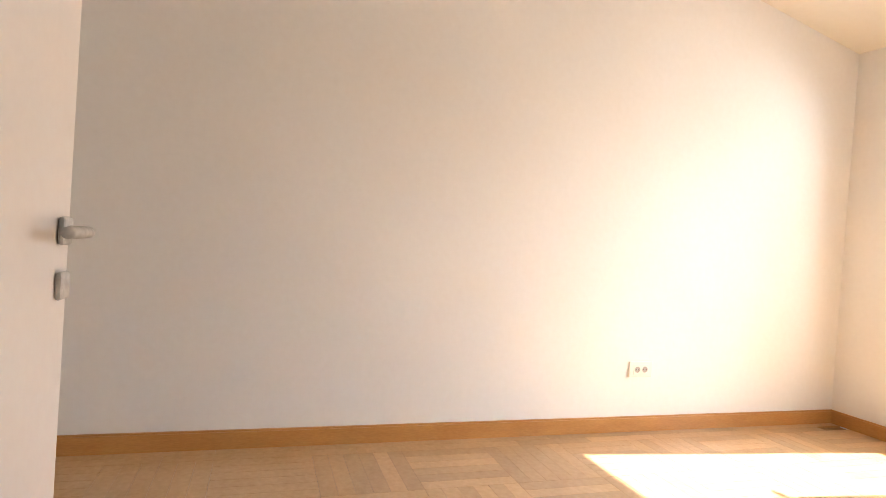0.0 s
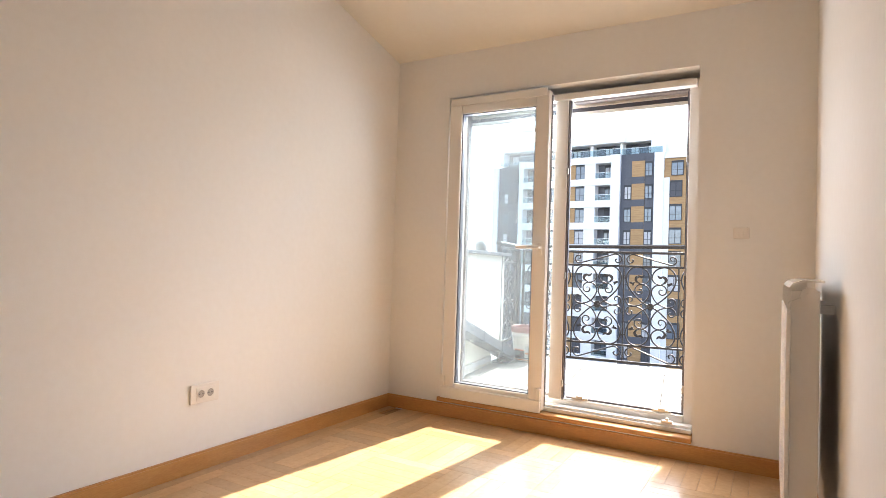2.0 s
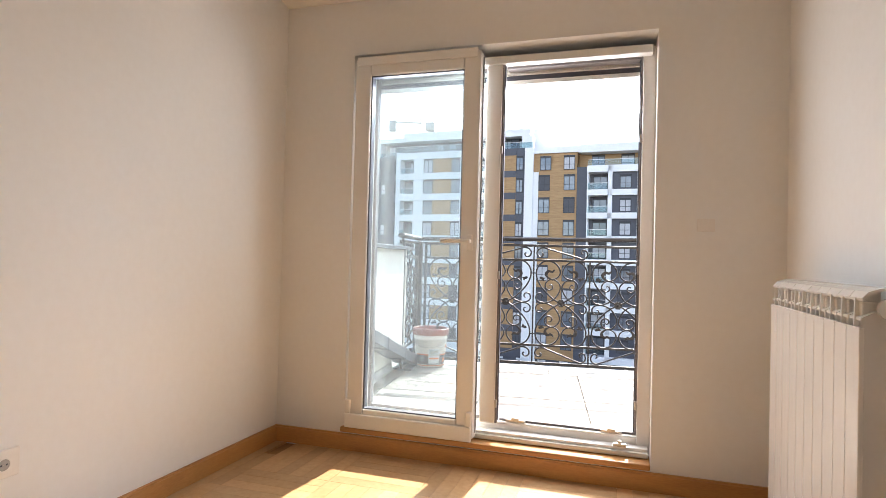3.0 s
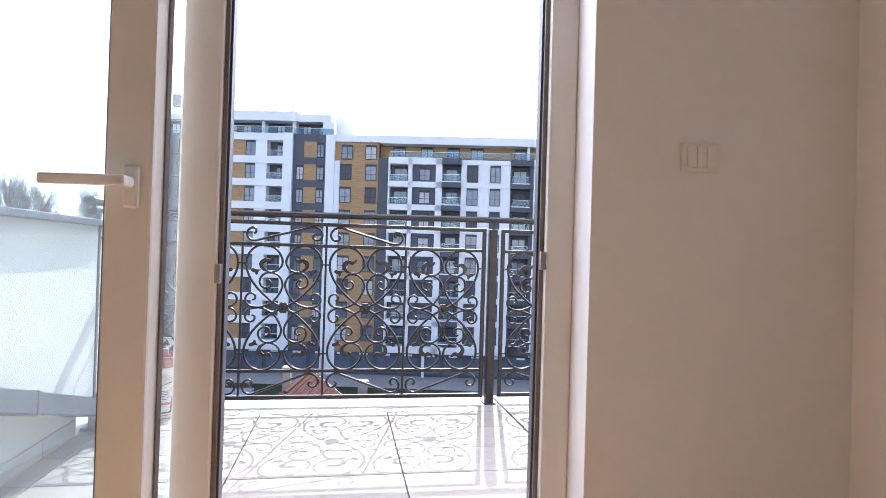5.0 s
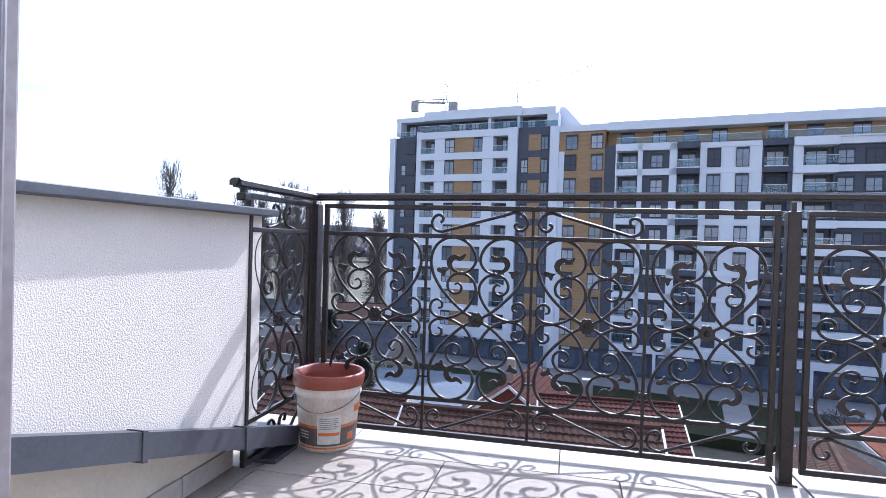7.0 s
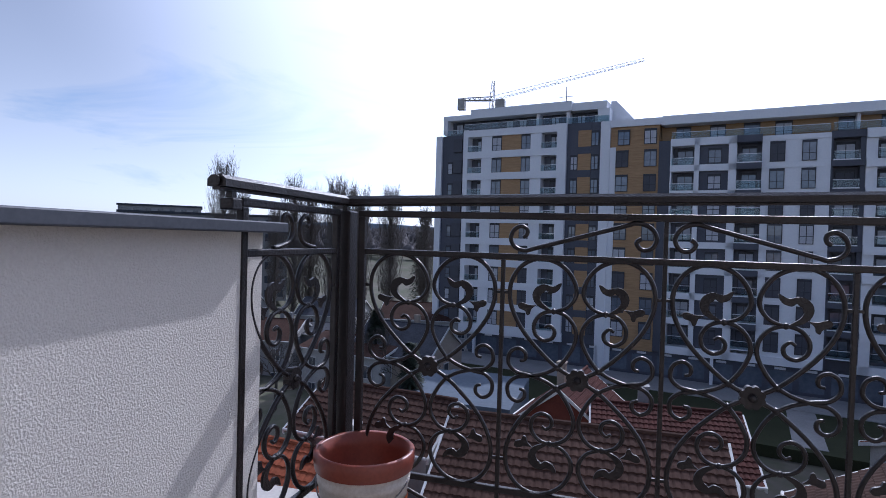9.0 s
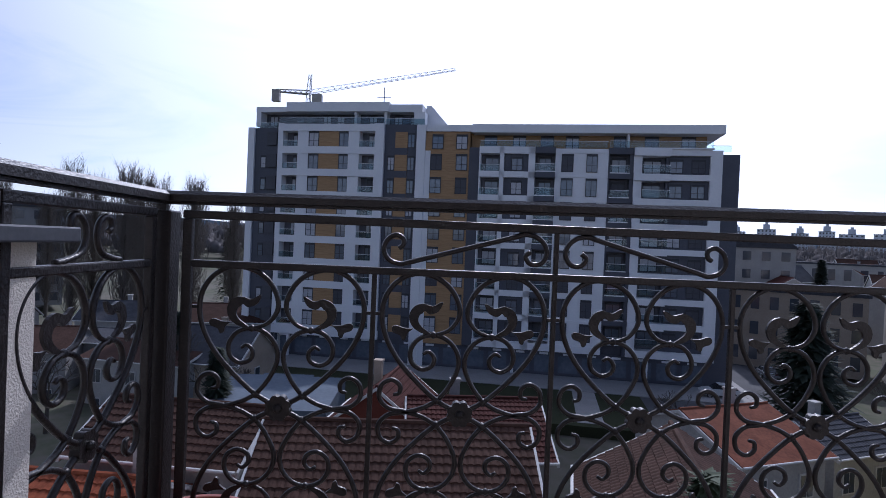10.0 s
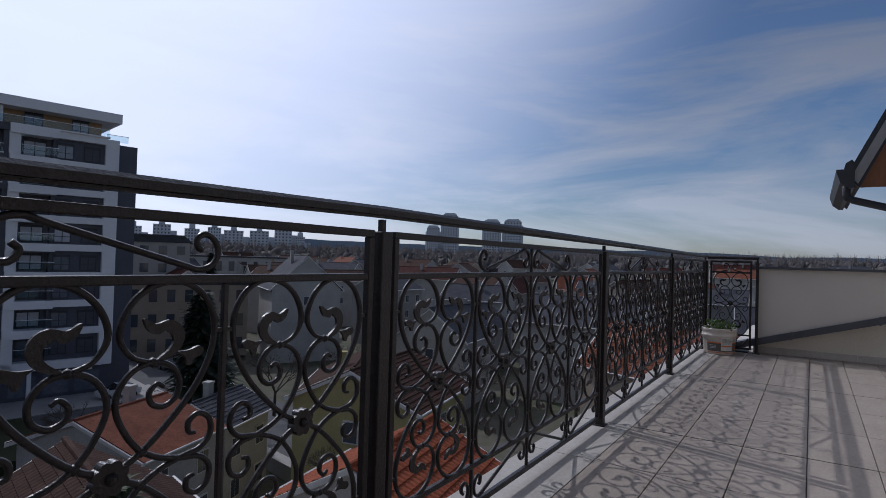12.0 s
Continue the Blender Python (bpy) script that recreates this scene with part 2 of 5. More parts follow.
def tube(bm, pts, radii, sides=6, flat=1.0):
    """A tube along a line; radii is one number or one a point."""
    pts = [Vector(p) for p in pts]
    if not hasattr(radii, "__len__"):
        radii = [radii] * len(pts)
    rings, side = [], None
    for i, p in enumerate(pts):
        d = (pts[min(i + 1, len(pts) - 1)] - pts[max(i - 1, 0)]).normalized()
        if side is None:
            side = d.cross(Vector((0, 1, 0)) if abs(d.y) < 0.9 else Vector((1, 0, 0))).normalized()
        side = (side - d * side.dot(d)).normalized()
        up = d.cross(side)
        rings.append([bm.verts.new(p + (side * math.cos(a) + up * math.sin(a) * flat) * radii[i]) for a in (2 * math.pi * k / sides for k in range(sides))])
    for r0, r1 in zip(rings, rings[1:]):
        for k in range(sides):
            bm.faces.new((r0[k], r0[(k + 1) % sides], r1[(k + 1) % sides], r1[k]))
    bm.faces.new(list(reversed(rings[0])))
    bm.faces.new(rings[-1])
    return bm


def lathe(bm, profile, sides=32, centre=(0, 0), axis="z", closed=False):
    """Turn a profile of (radius, height) about a vertical axis."""
    rings = []
    for r, h in profile:
        rings.append([bm.verts.new((centre[0] + r * math.cos(2 * math.pi * k / sides), centre[1] + r * math.sin(2 * math.pi * k / sides), h)) for k in range(sides)])
    for r0, r1 in zip(rings, rings[1:]):
        for k in range(sides):
            bm.faces.new((r0[k], r0[(k + 1) % sides], r1[(k + 1) % sides], r1[k]))
    if closed:
        bm.faces.new(list(reversed(rings[0])))
        bm.faces.new(rings[-1])
    return bm


def mesh_of(name, bm, mat, smooth=False):
    me = bpy.data.meshes.new(name)
    bm.to_mesh(me)
    bm.free()
    me.materials.append(mat)
    if smooth:
        for poly in me.polygons:
            poly.use_smooth = True
    return me


def part(name, bm, mat, parent=None, label="", smooth=False):
    ob = new(name, bm if isinstance(bm, bpy.types.Mesh) else mesh_of(name, bm, mat, smooth))
    if parent:
        ob.parent = parent
    if label:
        tagged(ob, label)
    return ob


def thing(name, label, category, m=None, group="", kind=""):
    ob = new(name)
    ob.empty_display_size = 0.1
    if m is not None:
        ob.matrix_world = m
    return tagged(ob, label, category, group, kind)


def structure(name, bm, mat, label="", category=""):
    return tagged(part(name, bm, mat), label, category, "", "structure")


# ---- the room ----
RX, BACK, HALL_X = 2.50, -4.75, 4.1
FLOOR_T = 0.10


def ceil_z(y):
    return 2.418 + 0.228 * min(-y, 2.4)


# floor slab
floor = structure("floor", boxes((0, RX, BACK, 0, -0.2, -0.012), (RX, HALL_X, BACK, -2.2, -0.2, -0.012)), M_PARQ_BASE, "oak strip parquet floor with a satin varnish", "floor")
wl_bm = boxes((-0.2, 0, BACK - 0.2, 0.0, -0.2, 3.2))
structure("wall_west", wl_bm, M_WALL, "plain warm white painted room wall", "wall")
# right wall with the doorway
structure("wall_east", boxes((RX, RX + 0.12, -3.16, 0, -0.2, 3.2), (RX, RX + 0.12, BACK, -4.02, -0.2, 3.2), (RX, RX + 0.12, -4.02, -3.16, 2.06, 3.2)), M_WALL, "plain warm white painted room wall with a doorway", "wall")
structure("wall_south", boxes((-0.2, HALL_X + 0.2, BACK - 0.2, BACK, -0.2, 3.2)), M_WALL, "plain warm white painted back wall", "wall")
structure("wall_hall", boxes((HALL_X, HALL_X + 0.2, BACK, -2.0, -0.2, 3.2), (RX + 0.12, HALL_X, -2.2, -2.0, -0.2, 3.2)), M_WALL, "plain painted hall wall", "wall")
# window wall: inner leaf painted, outer leaf rendered
OX0, OX1, OZ1 = 0.42, 1.965, 2.12
structure("wall_north", boxes((-0.2, OX0, 0, 0.2, -0.2, 2.9), (OX1, RX + 0.12, 0, 0.2, -0.2, 2.9), (OX0, OX1, 0, 0.2, OZ1, 2.9), (OX0, OX1, 0, 0.2, -0.2, 0.0975)), M_WALL, "warm white painted window wall with a deep reveal", "wall")
structure("wall_outside", boxes((-1.2, OX0, 0.203, 0.33, -0.2, 2.9), (OX1, 9.0, 0.203, 0.33, -0.2, 2.9), (OX0, OX1, 0.203, 0.33, OZ1 - 0.10, 2.9), (OX0, OX1, 0.203, 0.33, -0.2, 0.09)), M_STUCCO, "white roughcast outer house wall", "wall")
cb = bmesh.new()
prism(cb, [(0.0, ceil_z(0)), (-2.4, ceil_z(-2.4)), (BACK, ceil_z(-2.4)), (BACK, 3.3), (0, 3.3)], "x", 0, RX)
structure("ceiling", cb, M_CEIL, "cream painted ceiling sloping down to the window", "ceiling")
structure("ceiling_hall", boxes((RX + 0.12, HALL_X, BACK, -2.2, 2.6, 2.8)), M_CEIL, "plain hall ceiling", "ceiling")
# roof of the house over the room
rb = bmesh.new()
prism(rb, [(0.55, 2.60), (0.55, 2.68), (-5.2, 4.05), (-5.2, 3.95)], "x", -1.2, 9.2)
structure("roof", rb, M_FLASH, "dark sheet metal roof of the house", "roof")


def skirting(x0, x1, y0, y1, nm="baseboard"):
    bm = boxes((x0, x1, y0, y1, 0.0, 0.078))
    if x1 - x0 > y1 - y0:
        box(bm, x0, x1, min(y0, y1) + (0.004 if nm else 0), y1, 0.078, 0.086)
    else:
        box(bm, x0, x1 - 0.004, y0, y1, 0.078, 0.086)
    return structure(nm, bm, M_SKIRT, "reddish stained oak skirting board", "skirting")


skirting(0.0, 0.016, BACK, -0.016)
skirting(0.0, RX, -0.016, 0.0)
skirting(RX - 0.016, RX, -3.08, -0.016)

# ---- balcony door ----
door = thing("door_1", "white plastic tilt-and-slide balcony door, slid half open", "balcony door", kind="structure")
FY0, FY1 = 0.120, 0.188
frame_bm = boxes((OX0, OX0 + 0.07, FY0, FY1, 0.126, OZ1 - 0.035), (1.905, OX1, FY0, FY1, 0.126, OZ1 - 0.035), (1.142, 1.222, 0.068, 0.112, 0.205, 2.033), (OX0 + 0.07, 1.905, FY0, FY1, 2.045, OZ1 - 0.035), (OX0 + 0.07, 1.905, FY0, FY1, 0.126, 0.205), bevel=0.004)
part("door_frame", frame_bm, M_PVC, door)
part("top_track", boxes((OX0 + 0.02, 1.945, 0.060, FY0 - 0.003, 2.035, 2.075), bevel=0.004), M_PVC, door)
part("bottom_track", boxes((OX0 + 0.02, 1.955, 0.045, FY0 - 0.003, 0.128, 0.150), (OX0 + 0.02, 1.955, 0.062, FY0 - 0.003, 0.150, 0.166), bevel=0.003), M_PVC, door)
part("roller_guide", boxes((1.80, 1.86, 0.048, 0.068, 0.168, 0.182), (1.822, 1.838, 0.05, 0.066, 0.182, 0.196), bevel=0.003), M_CHROME, door)
# grey rebate around the open half
part("rebate", boxes((1.222, 1.232, 0.076, 0.110, 0.205, 2.033), (1.895, 1.905, FY0 + 0.02, 0.200, 0.205, 2.045), (1.232, 1.895, FY0 + 0.02, 0.200, 2.033, 2.045), (1.232, 1.895, FY0 + 0.02, 0.200, 0.205, 0.217), bevel=0.002), M_GREYSEAL, door, "grey aluminium and rubber rebate")
part("gasket", boxes((1.232, 1.237, 0.082, 0.104, 0.217, 2.033), (1.890, 1.895, FY0 + 0.03, 0.185, 0.217, 2.033), bevel=0.001), M_SHUTTER, door, "dark rubber gasket")
for hz in (0.33, 0.98, 1.62):
    part("strike_plate", boxes((1.893, 1.907, FY0 - 0.004, FY0 + 0.012, hz, hz + 0.040), bevel=0.002), M_CHROME, door)
    part("strike_plate", boxes((1.220, 1.232, 0.063, 0.080, hz - 0.045, hz - 0.005), bevel=0.002), M_CHROME, door)
for hx in (1.27, 1.74):
    part("catch", boxes((hx, hx + 0.10, FY0 + 0.004, FY0 + 0.03, 0.206, 0.219), (hx + 0.03, hx + 0.07, FY0 - 0.003, FY0 + 0.02, 0.208, 0.230), bevel=0.002), M_CHROME, door)
    part("catch", boxes((hx + 0.02, hx + 0.085, FY0 - 0.004, FY0 + 0.012, 2.047, 2.058), bevel=0.002), M_CHROME, door)
fixed = part("fixed_pane", boxes((OX0 + 0.072, 1.140, 0.150, 0.156, 0.207, 2.043)), M_GLASS, door, "fixed clear glass pane")
fixed.visible_shadow = False
part("pane_spacer", boxes((OX0 + 0.07, OX0 + 0.086, 0.135, 0.175, 0.205, 2.045), (1.126, 1.142, 0.132, 0.175, 0.205, 2.045), (OX0 + 0.086, 1.126, 0.135, 0.175, 0.205, 0.22), (OX0 + 0.086, 1.126, 0.135, 0.175, 2.03, 2.045), bevel=0.002), M_GREYSEAL, door)
SX0, SX1, SZ0, SZ1, SW = 0.441, 1.132, 0.140, 2.085, 0.088
sash = part("sash", boxes((SX0, SX0 + SW, -0.022, 0.042, SZ0, SZ1), (SX1 - SW, SX1, -0.022, 0.042, SZ0, SZ1), (SX0 + SW, SX1 - SW, -0.022, 0.042, SZ0, SZ0 + SW), (SX0 + SW, SX1 - SW, -0.022, 0.042, SZ1 - SW, SZ1), bevel=0.006), M_PVC, door, "white sash slid to one side")
part("cover_strip", boxes((SX0 + 0.012, SX1 - 0.015, -0.034, -0.0225, SZ1 - 0.035, SZ1 + 0.012), bevel=0.004), M_PVC, sash)
part("bottom_cover", boxes((SX0 - 0.004, SX1 - 0.004, -0.040, -0.0225, SZ0 - 0.012, SZ0 + 0.062), (SX0 - 0.004, SX0 + 0.026, -0.040, -0.0225, SZ0 + 0.062, SZ0 + 0.135), (SX1 - 0.036, SX1 - 0.004, -0.040, -0.0225, SZ0 + 0.062, SZ0 + 0.135), bevel=0.006), M_PVC, sash)
sp = part("glass", boxes((SX0 + SW - 0.002, SX1 - SW + 0.002, 0.006, 0.012, SZ0 + SW - 0.002, SZ1 - SW + 0.002)), M_GLASS, sash, "clear double glazing")
sp.visible_shadow = False
part("edge_seal", boxes((SX1 + 0.0005, SX1 + 0.004, 0.020, 0.038, SZ0 + 0.02, SZ1 - 0.02), bevel=0.001), M_GREYSEAL, sash, "grey rubber edge seal")
part("glazing_seal", boxes((SX0 + SW, SX0 + SW + 0.006, -0.010, 0.03, SZ0 + SW, SZ1 - SW), (SX1 - SW - 0.006, SX1 - SW, -0.010, 0.03, SZ0 + SW, SZ1 - SW), (SX0 + SW + 0.006, SX1 - SW - 0.006, -0.010, 0.03, SZ0 + SW, SZ0 + SW + 0.006), (SX0 + SW + 0.006, SX1 - SW - 0.006, -0.010, 0.03, SZ1 - SW - 0.006, SZ1 - SW)), M_SHUTTER, sash)
hb = boxes((1.082, 1.112, -0.034, -0.0225, 1.075, 1.155), (1.088, 1.106, -0.062, -0.034, 1.112, 1.132), (0.955, 1.108, -0.076, -0.058, 1.112, 1.132), bevel=0.005)
part("handle", hb, M_PVC, sash, "white lever handle")
# shutter box lower edge seen through the glass
part("shutter_slat", boxes((OX0 + 0.01, OX1 - 0.01, 0.222, 0.236, 1.996, 2.075), bevel=0.002), M_SHUTTER, door, "dark raised roller shutter")
part("shutter_bar", boxes((OX0 + 0.01, OX1 - 0.01, 0.218, 0.240, 1.972, 1.995), bevel=0.003), M_PVC, door)
# sill
structure("window_sill", boxes((OX0 - 0.012, OX1 - 0.002, -0.030, 0.118, 0.098, 0.125), bevel=0.005), M_SKIRT, "varnished wooden sill board", "sill")
structure("trim", boxes((OX0, OX1, -0.006, -0.0005, 0.088, 0.097)), M_PVC, "white strip under the sill", "trim")
structure("threshold", boxes((OX0, OX1, 0.205, 0.345, 0.05, 0.118), bevel=0.004), M_STONE, "pale stone threshold", "threshold")

# ---- room door leaf ----
leaf = thing("room_door", "white lacquered room door standing open into the room", "door", pose(2.44, -3.985, 0, 0, 0, -1.1))
part("leaf", boxes((-0.86, 0, -0.04, 0, 0.008, 2.02), bevel=0.003), M_LEAFDOOR, leaf)
part("rosette", boxes((-0.845, -0.797, 0.0005, 0.012, 0.972, 1.022), bevel=0.006), M_SATIN, leaf, "steel handle rosette")
part("key_rosette", boxes((-0.845, -0.797, 0.0005, 0.012, 0.876, 0.926), bevel=0.006), M_SATIN, leaf, "steel key rosette")
hbm = bmesh.new()
tube(hbm, smooth_line([(-0.821, 0.010, 0.997), (-0.821, 0.036, 0.997), (-0.805, 0.046, 0.997), (-0.76, 0.048, 0.997), (-0.70, 0.046, 0.997)]), 0.010, 10)
part("door_handle", hbm, M_SATIN, leaf, "steel lever handle", True)
structure("door_jamb", boxes((RX - 0.012, RX + 0.132, -4.02, -3.99, 0, 2.06), (RX - 0.012, RX + 0.132, -3.19, -3.16, 0, 2.06), (RX - 0.012, RX + 0.132, -3.99, -3.19, 2.03, 2.06), bevel=0.003), M_LEAFDOOR, "white lacquered door frame", "door frame")


# ---- radiator ----
def radiator(m):
    rad = thing("radiator", "white ten-section aluminium radiator on the wall", "radiator", m)
    sb = bmesh.new()
    box(sb, 0.0, 0.0805, -0.006, 0.006, 0.075, 0.80, bevel=0.003)
    box(sb, 0.018, 0.058, 0.006, 0.085, 0.06, 0.86, bevel=0.004)
    prism(sb, [(0.002, 0.862), (0.000, 0.868), (0.012, 0.884), (0.038, 0.893), (0.095, 0.893), (0.095, 0.886), (0.040, 0.886), (0.016, 0.877), (0.006, 0.864)], "x", 0.001, 0.0795)
    prism(sb, [(-0.004, 0.79), (-0.002, 0.868), (0.05, 0.886), (0.05, 0.78)], "x", 0.037, 0.043)
    prism(sb, [(0.000, 0.822), (0.055, 0.850), (0.055, 0.844), (0.000, 0.816)], "x", 0.003, 0.075)
    me = mesh_of("section", sb, M_ENAMEL)
    for i in range(10):
        s = part("section", me, None, rad)
        s.location = (i * 0.0825, 0, 0)
    pb = bmesh.new()
    tube(pb, [(0.82, 0.055, 0.845), (0.835, 0.055, 0.845)], 0.026, 20)
    tube(pb, [(0.835, 0.055, 0.845), (0.844, 0.055, 0.845)], 0.012, 6)
    part("end_plug", pb, M_ENAMEL, rad)
    vb = bmesh.new()
    tube(vb, [(0.02, 0.055, 0.09), (-0.06, 0.055, 0.09)], 0.014, 12)
    tube(vb, [(-0.06, 0.055, 0.09), (-0.06, 0.115, 0.09)], 0.011, 12)
    tube(vb, [(-0.045, 0.055, 0.09), (-0.11, 0.055, 0.09)], 0.020, 14)
    part("valve", vb, M_PLASTIC, rad)
    for bx0 in (0.2, 0.6):
        part("bracket", boxes((bx0, bx0 + 0.03, 0.08, 0.138, 0.78, 0.81)), M_ENAMEL, rad)
    return rad


radiator(pose(2.362, -0.385, 0.096, 0, 0, -90))


# ---- sockets and switch ----
def socket(m):
    so = thing("wall_socket", "white double wall socket on the painted wall", "socket", m)
    part("plate", boxes((-0.078, 0.078, 0.0, 0.010, -0.045, 0.045), bevel=0.004), M_PLASTIC, so)
    part("insert", boxes((-0.050, 0.050, 0.0105, 0.013, -0.030, 0.030), bevel=0.001), M_PLASTIC, so)
    for sx in (-0.025, 0.025):
        b = bmesh.new()
        lathe(b, [(0.021, 0.0135), (0.021, 0.0150), (0.0185, 0.0150), (0.0180, 0.0135)], 24)
        c = part("socket_well", b, M_PLASTIC, so)
        c.matrix_local = pose(sx, 0, 0, -90, 0, 0)
        # flat disc, the well's shade is in its darker colour
        b = bmesh.new()
        lathe(b, [(0.018, 0.0135), (0.001, 0.0135)], 20)
        c = part("socket_face", b, M_SOCKETSHADE, so)
        c.matrix_local = pose(sx, 0, 0, -90, 0, 0)
        # raised dark boxes paint the shade of the pin holes
        part("pin_hole_shade", boxes((sx - 0.011, sx - 0.006, 0.0135, 0.0142, -0.0025, 0.0025), (sx + 0.006, sx + 0.011, 0.0135, 0.0142, -0.0025, 0.0025)), M_SHUTTER, so)
    return so


socket(pose(0.0, -1.515, 0.358, 0, 0, -90))
sw = thing("light_switch", "white triple light switch plate on the window wall", "switch", pose(2.178, 0.0, 1.212, 0, 0, 180) @ Matrix.Diagonal((0.82, 1, 0.82, 1)))
part("plate", boxes((-0.046, 0.046, 0.0, 0.009, -0.036, 0.036), bevel=0.004), M_PLASTIC, sw)
for k in range(3):
    part("rocker", boxes((-0.036 + 0.024 * k + 0.001, -0.036 + 0.024 * (k + 1) - 0.001, 0.0095, 0.0125, -0.025, 0.025), bevel=0.001), M_PLASTIC, sw)

# ---- terrace ----
# the terrace and all that lies outside is laid out along its railing, which stands 7.3 degrees askew to the room
INDOORS = set(scene.collection.objects)
OUT = Matrix.Translation((1.501, 0.2735, 0.0034)) @ Matrix.Rotation(0.12734, 4, "Z") @ Matrix.Scale(1.15, 4) @ Matrix.Translation((-1.5, -0.2, -0.1))
INTO = OUT.inverted()
WALL_A, WALL_B = INTO @ Vector((-1.0, 0.335, 0)), INTO @ Vector((10.0, 0.335, 0))


def house_y(x):
    """Where the house wall stands at a place along the railing."""
    return WALL_A.y + (WALL_B.y - WALL_A.y) * (x - WALL_A.x) / (WALL_B.x - WALL_A.x)


RAIL_Y = 2.20
LIFT = 0.026
structure("terrace_slab", prism(bmesh.new(), [(-0.35, house_y(-0.35)), (8.75, house_y(8.75)), (8.75, 2.39), (-0.35, 2.39)], "z", -0.25, 0.078 + LIFT), M_GROUT, "terrace slab under the tiles", "slab")
house_bm = boxes((-7.0, 16.0, -9.0, 2.31, -17.2, -0.25))
structure("house_body", house_bm, M_STUCCO, "rendered lower storeys of the house", "house")

# scroll geometry of one quarter of a bay, in metres from the rosette
HEART = [(0.0, 0.0), (0.055, 0.030), (0.105, 0.074), (0.150, 0.124), (0.180, 0.175), (0.194, 0.225), (0.190, 0.275), (0.164, 0.317), (0.120, 0.340), (0.072, 0.334), (0.034, 0.308), (0.012, 0.268), (0.012, 0.234), (0.034, 0.204), (0.068, 0.191)]
INNER = [(0.055, 0.030), (0.028, 0.066), (0.008, 0.112), (0.012, 0.150), (0.036, 0.180), (0.071, 0.191), (0.104, 0.181), (0.123, 0.153), (0.119, 0.122), (0.096, 0.106), (0.072, 0.114), (0.066, 0.135), (0.080, 0.150), (0.093, 0.143)]
SIDE = [(0.050, -0.034), (0.088, -0.012), (0.132, 0.001), (0.170, 0.008), (0.193, 0.032), (0.189, 0.064), (0.166, 0.078), (0.146, 0.066), (0.146, 0.046), (0.160, 0.041)]
LEAF = [(0.070, 0.190), (0.100, 0.196), (0.122, 0.212), (0.130, 0.236), (0.120, 0.258), (0.098, 0.268), (0.074, 0.262), (0.056, 0.272), (0.050, 0.270), (0.060, 0.250), (0.080, 0.242), (0.092, 0.250), (0.098, 0.244), (0.104, 0.240), (0.108, 0.226), (0.100, 0.212), (0.084, 0.200)]
BUD = [(0.118, 0.206), (0.140, 0.206), (0.160, 0.212), (0.170, 0.206), (0.166, 0.194), (0.150, 0.188), (0.144, 0.176), (0.136, 0.180), (0.132, 0.194)]


def flat_leaf(pts, su, sv, thick=0.007):
    bm = bmesh.new()
    line = smooth_line([(u, 0, v) for u, v in pts + pts[:1]], 3)[:-1]
    prism(bm, [(p.x * su, p.z * sv) for p in line], "y", -thick / 2, thick / 2)
    return bm


def scroll_bm(pts, su, sv, r):
    bm = bmesh.new()
    line = smooth_line([(u * su, 0, v * sv) for u, v in pts], 4)
    k = len(line)
    tube(bm, line, [r * (1.0 if i < k * 0.8 else 1.0 - 0.3 * (i / k - 0.8) / 0.2) for i in range(k)], 6, 1.15)
    bmesh.ops.recalc_face_normals(bm, faces=bm.faces)
    return bm


MOTIF = []
for su in (1, -1):
    for sv in (1, -1):
        MOTIF += [("heart_scroll", mesh_of("heart_scroll", scroll_bm(HEART, su, sv, 0.0065), M_IRON, True)),
                  ("inner_scroll", mesh_of("inner_scroll", scroll_bm(INNER, su, sv, 0.006), M_IRON, True)),
                  ("side_scroll", mesh_of("side_scroll", scroll_bm(SIDE, su, sv, 0.006), M_IRON, True)),
                  ("leaf", mesh_of("leaf", flat_leaf(LEAF, su, sv), M_IRON)),
                  ("bud", mesh_of("bud", flat_leaf(BUD, su, sv), M_IRON))]
        for cu, cv, cr in ((0.055, 0.030, 0.011), (0.070, 0.191, 0.010)):
            cbm = bmesh.new()
            bmesh.ops.create_icosphere(cbm, subdivisions=1, radius=cr, matrix=Matrix.Translation((cu * su, 0, cv * sv)))
            MOTIF.append(("collar", mesh_of("collar", cbm, M_IRON, True)))
rbm = bmesh.new()
petals = []
for k in range(48):
    a = 2 * math.pi * k / 48
    r = 0.027 + 0.005 * abs(math.sin(4 * a))
    petals.append((r * math.cos(a), r * math.sin(a)))
prism(rbm, petals, "y", -0.010, 0.010)
for sy in (-1, 1):
    bmesh.ops.create_uvsphere(rbm, u_segments=12, v_segments=6, radius=0.011, matrix=Matrix.Translation((0, 0.011 * sy, 0)))
MOTIF.append(("flower", mesh_of("flower", rbm, M_IRON)))


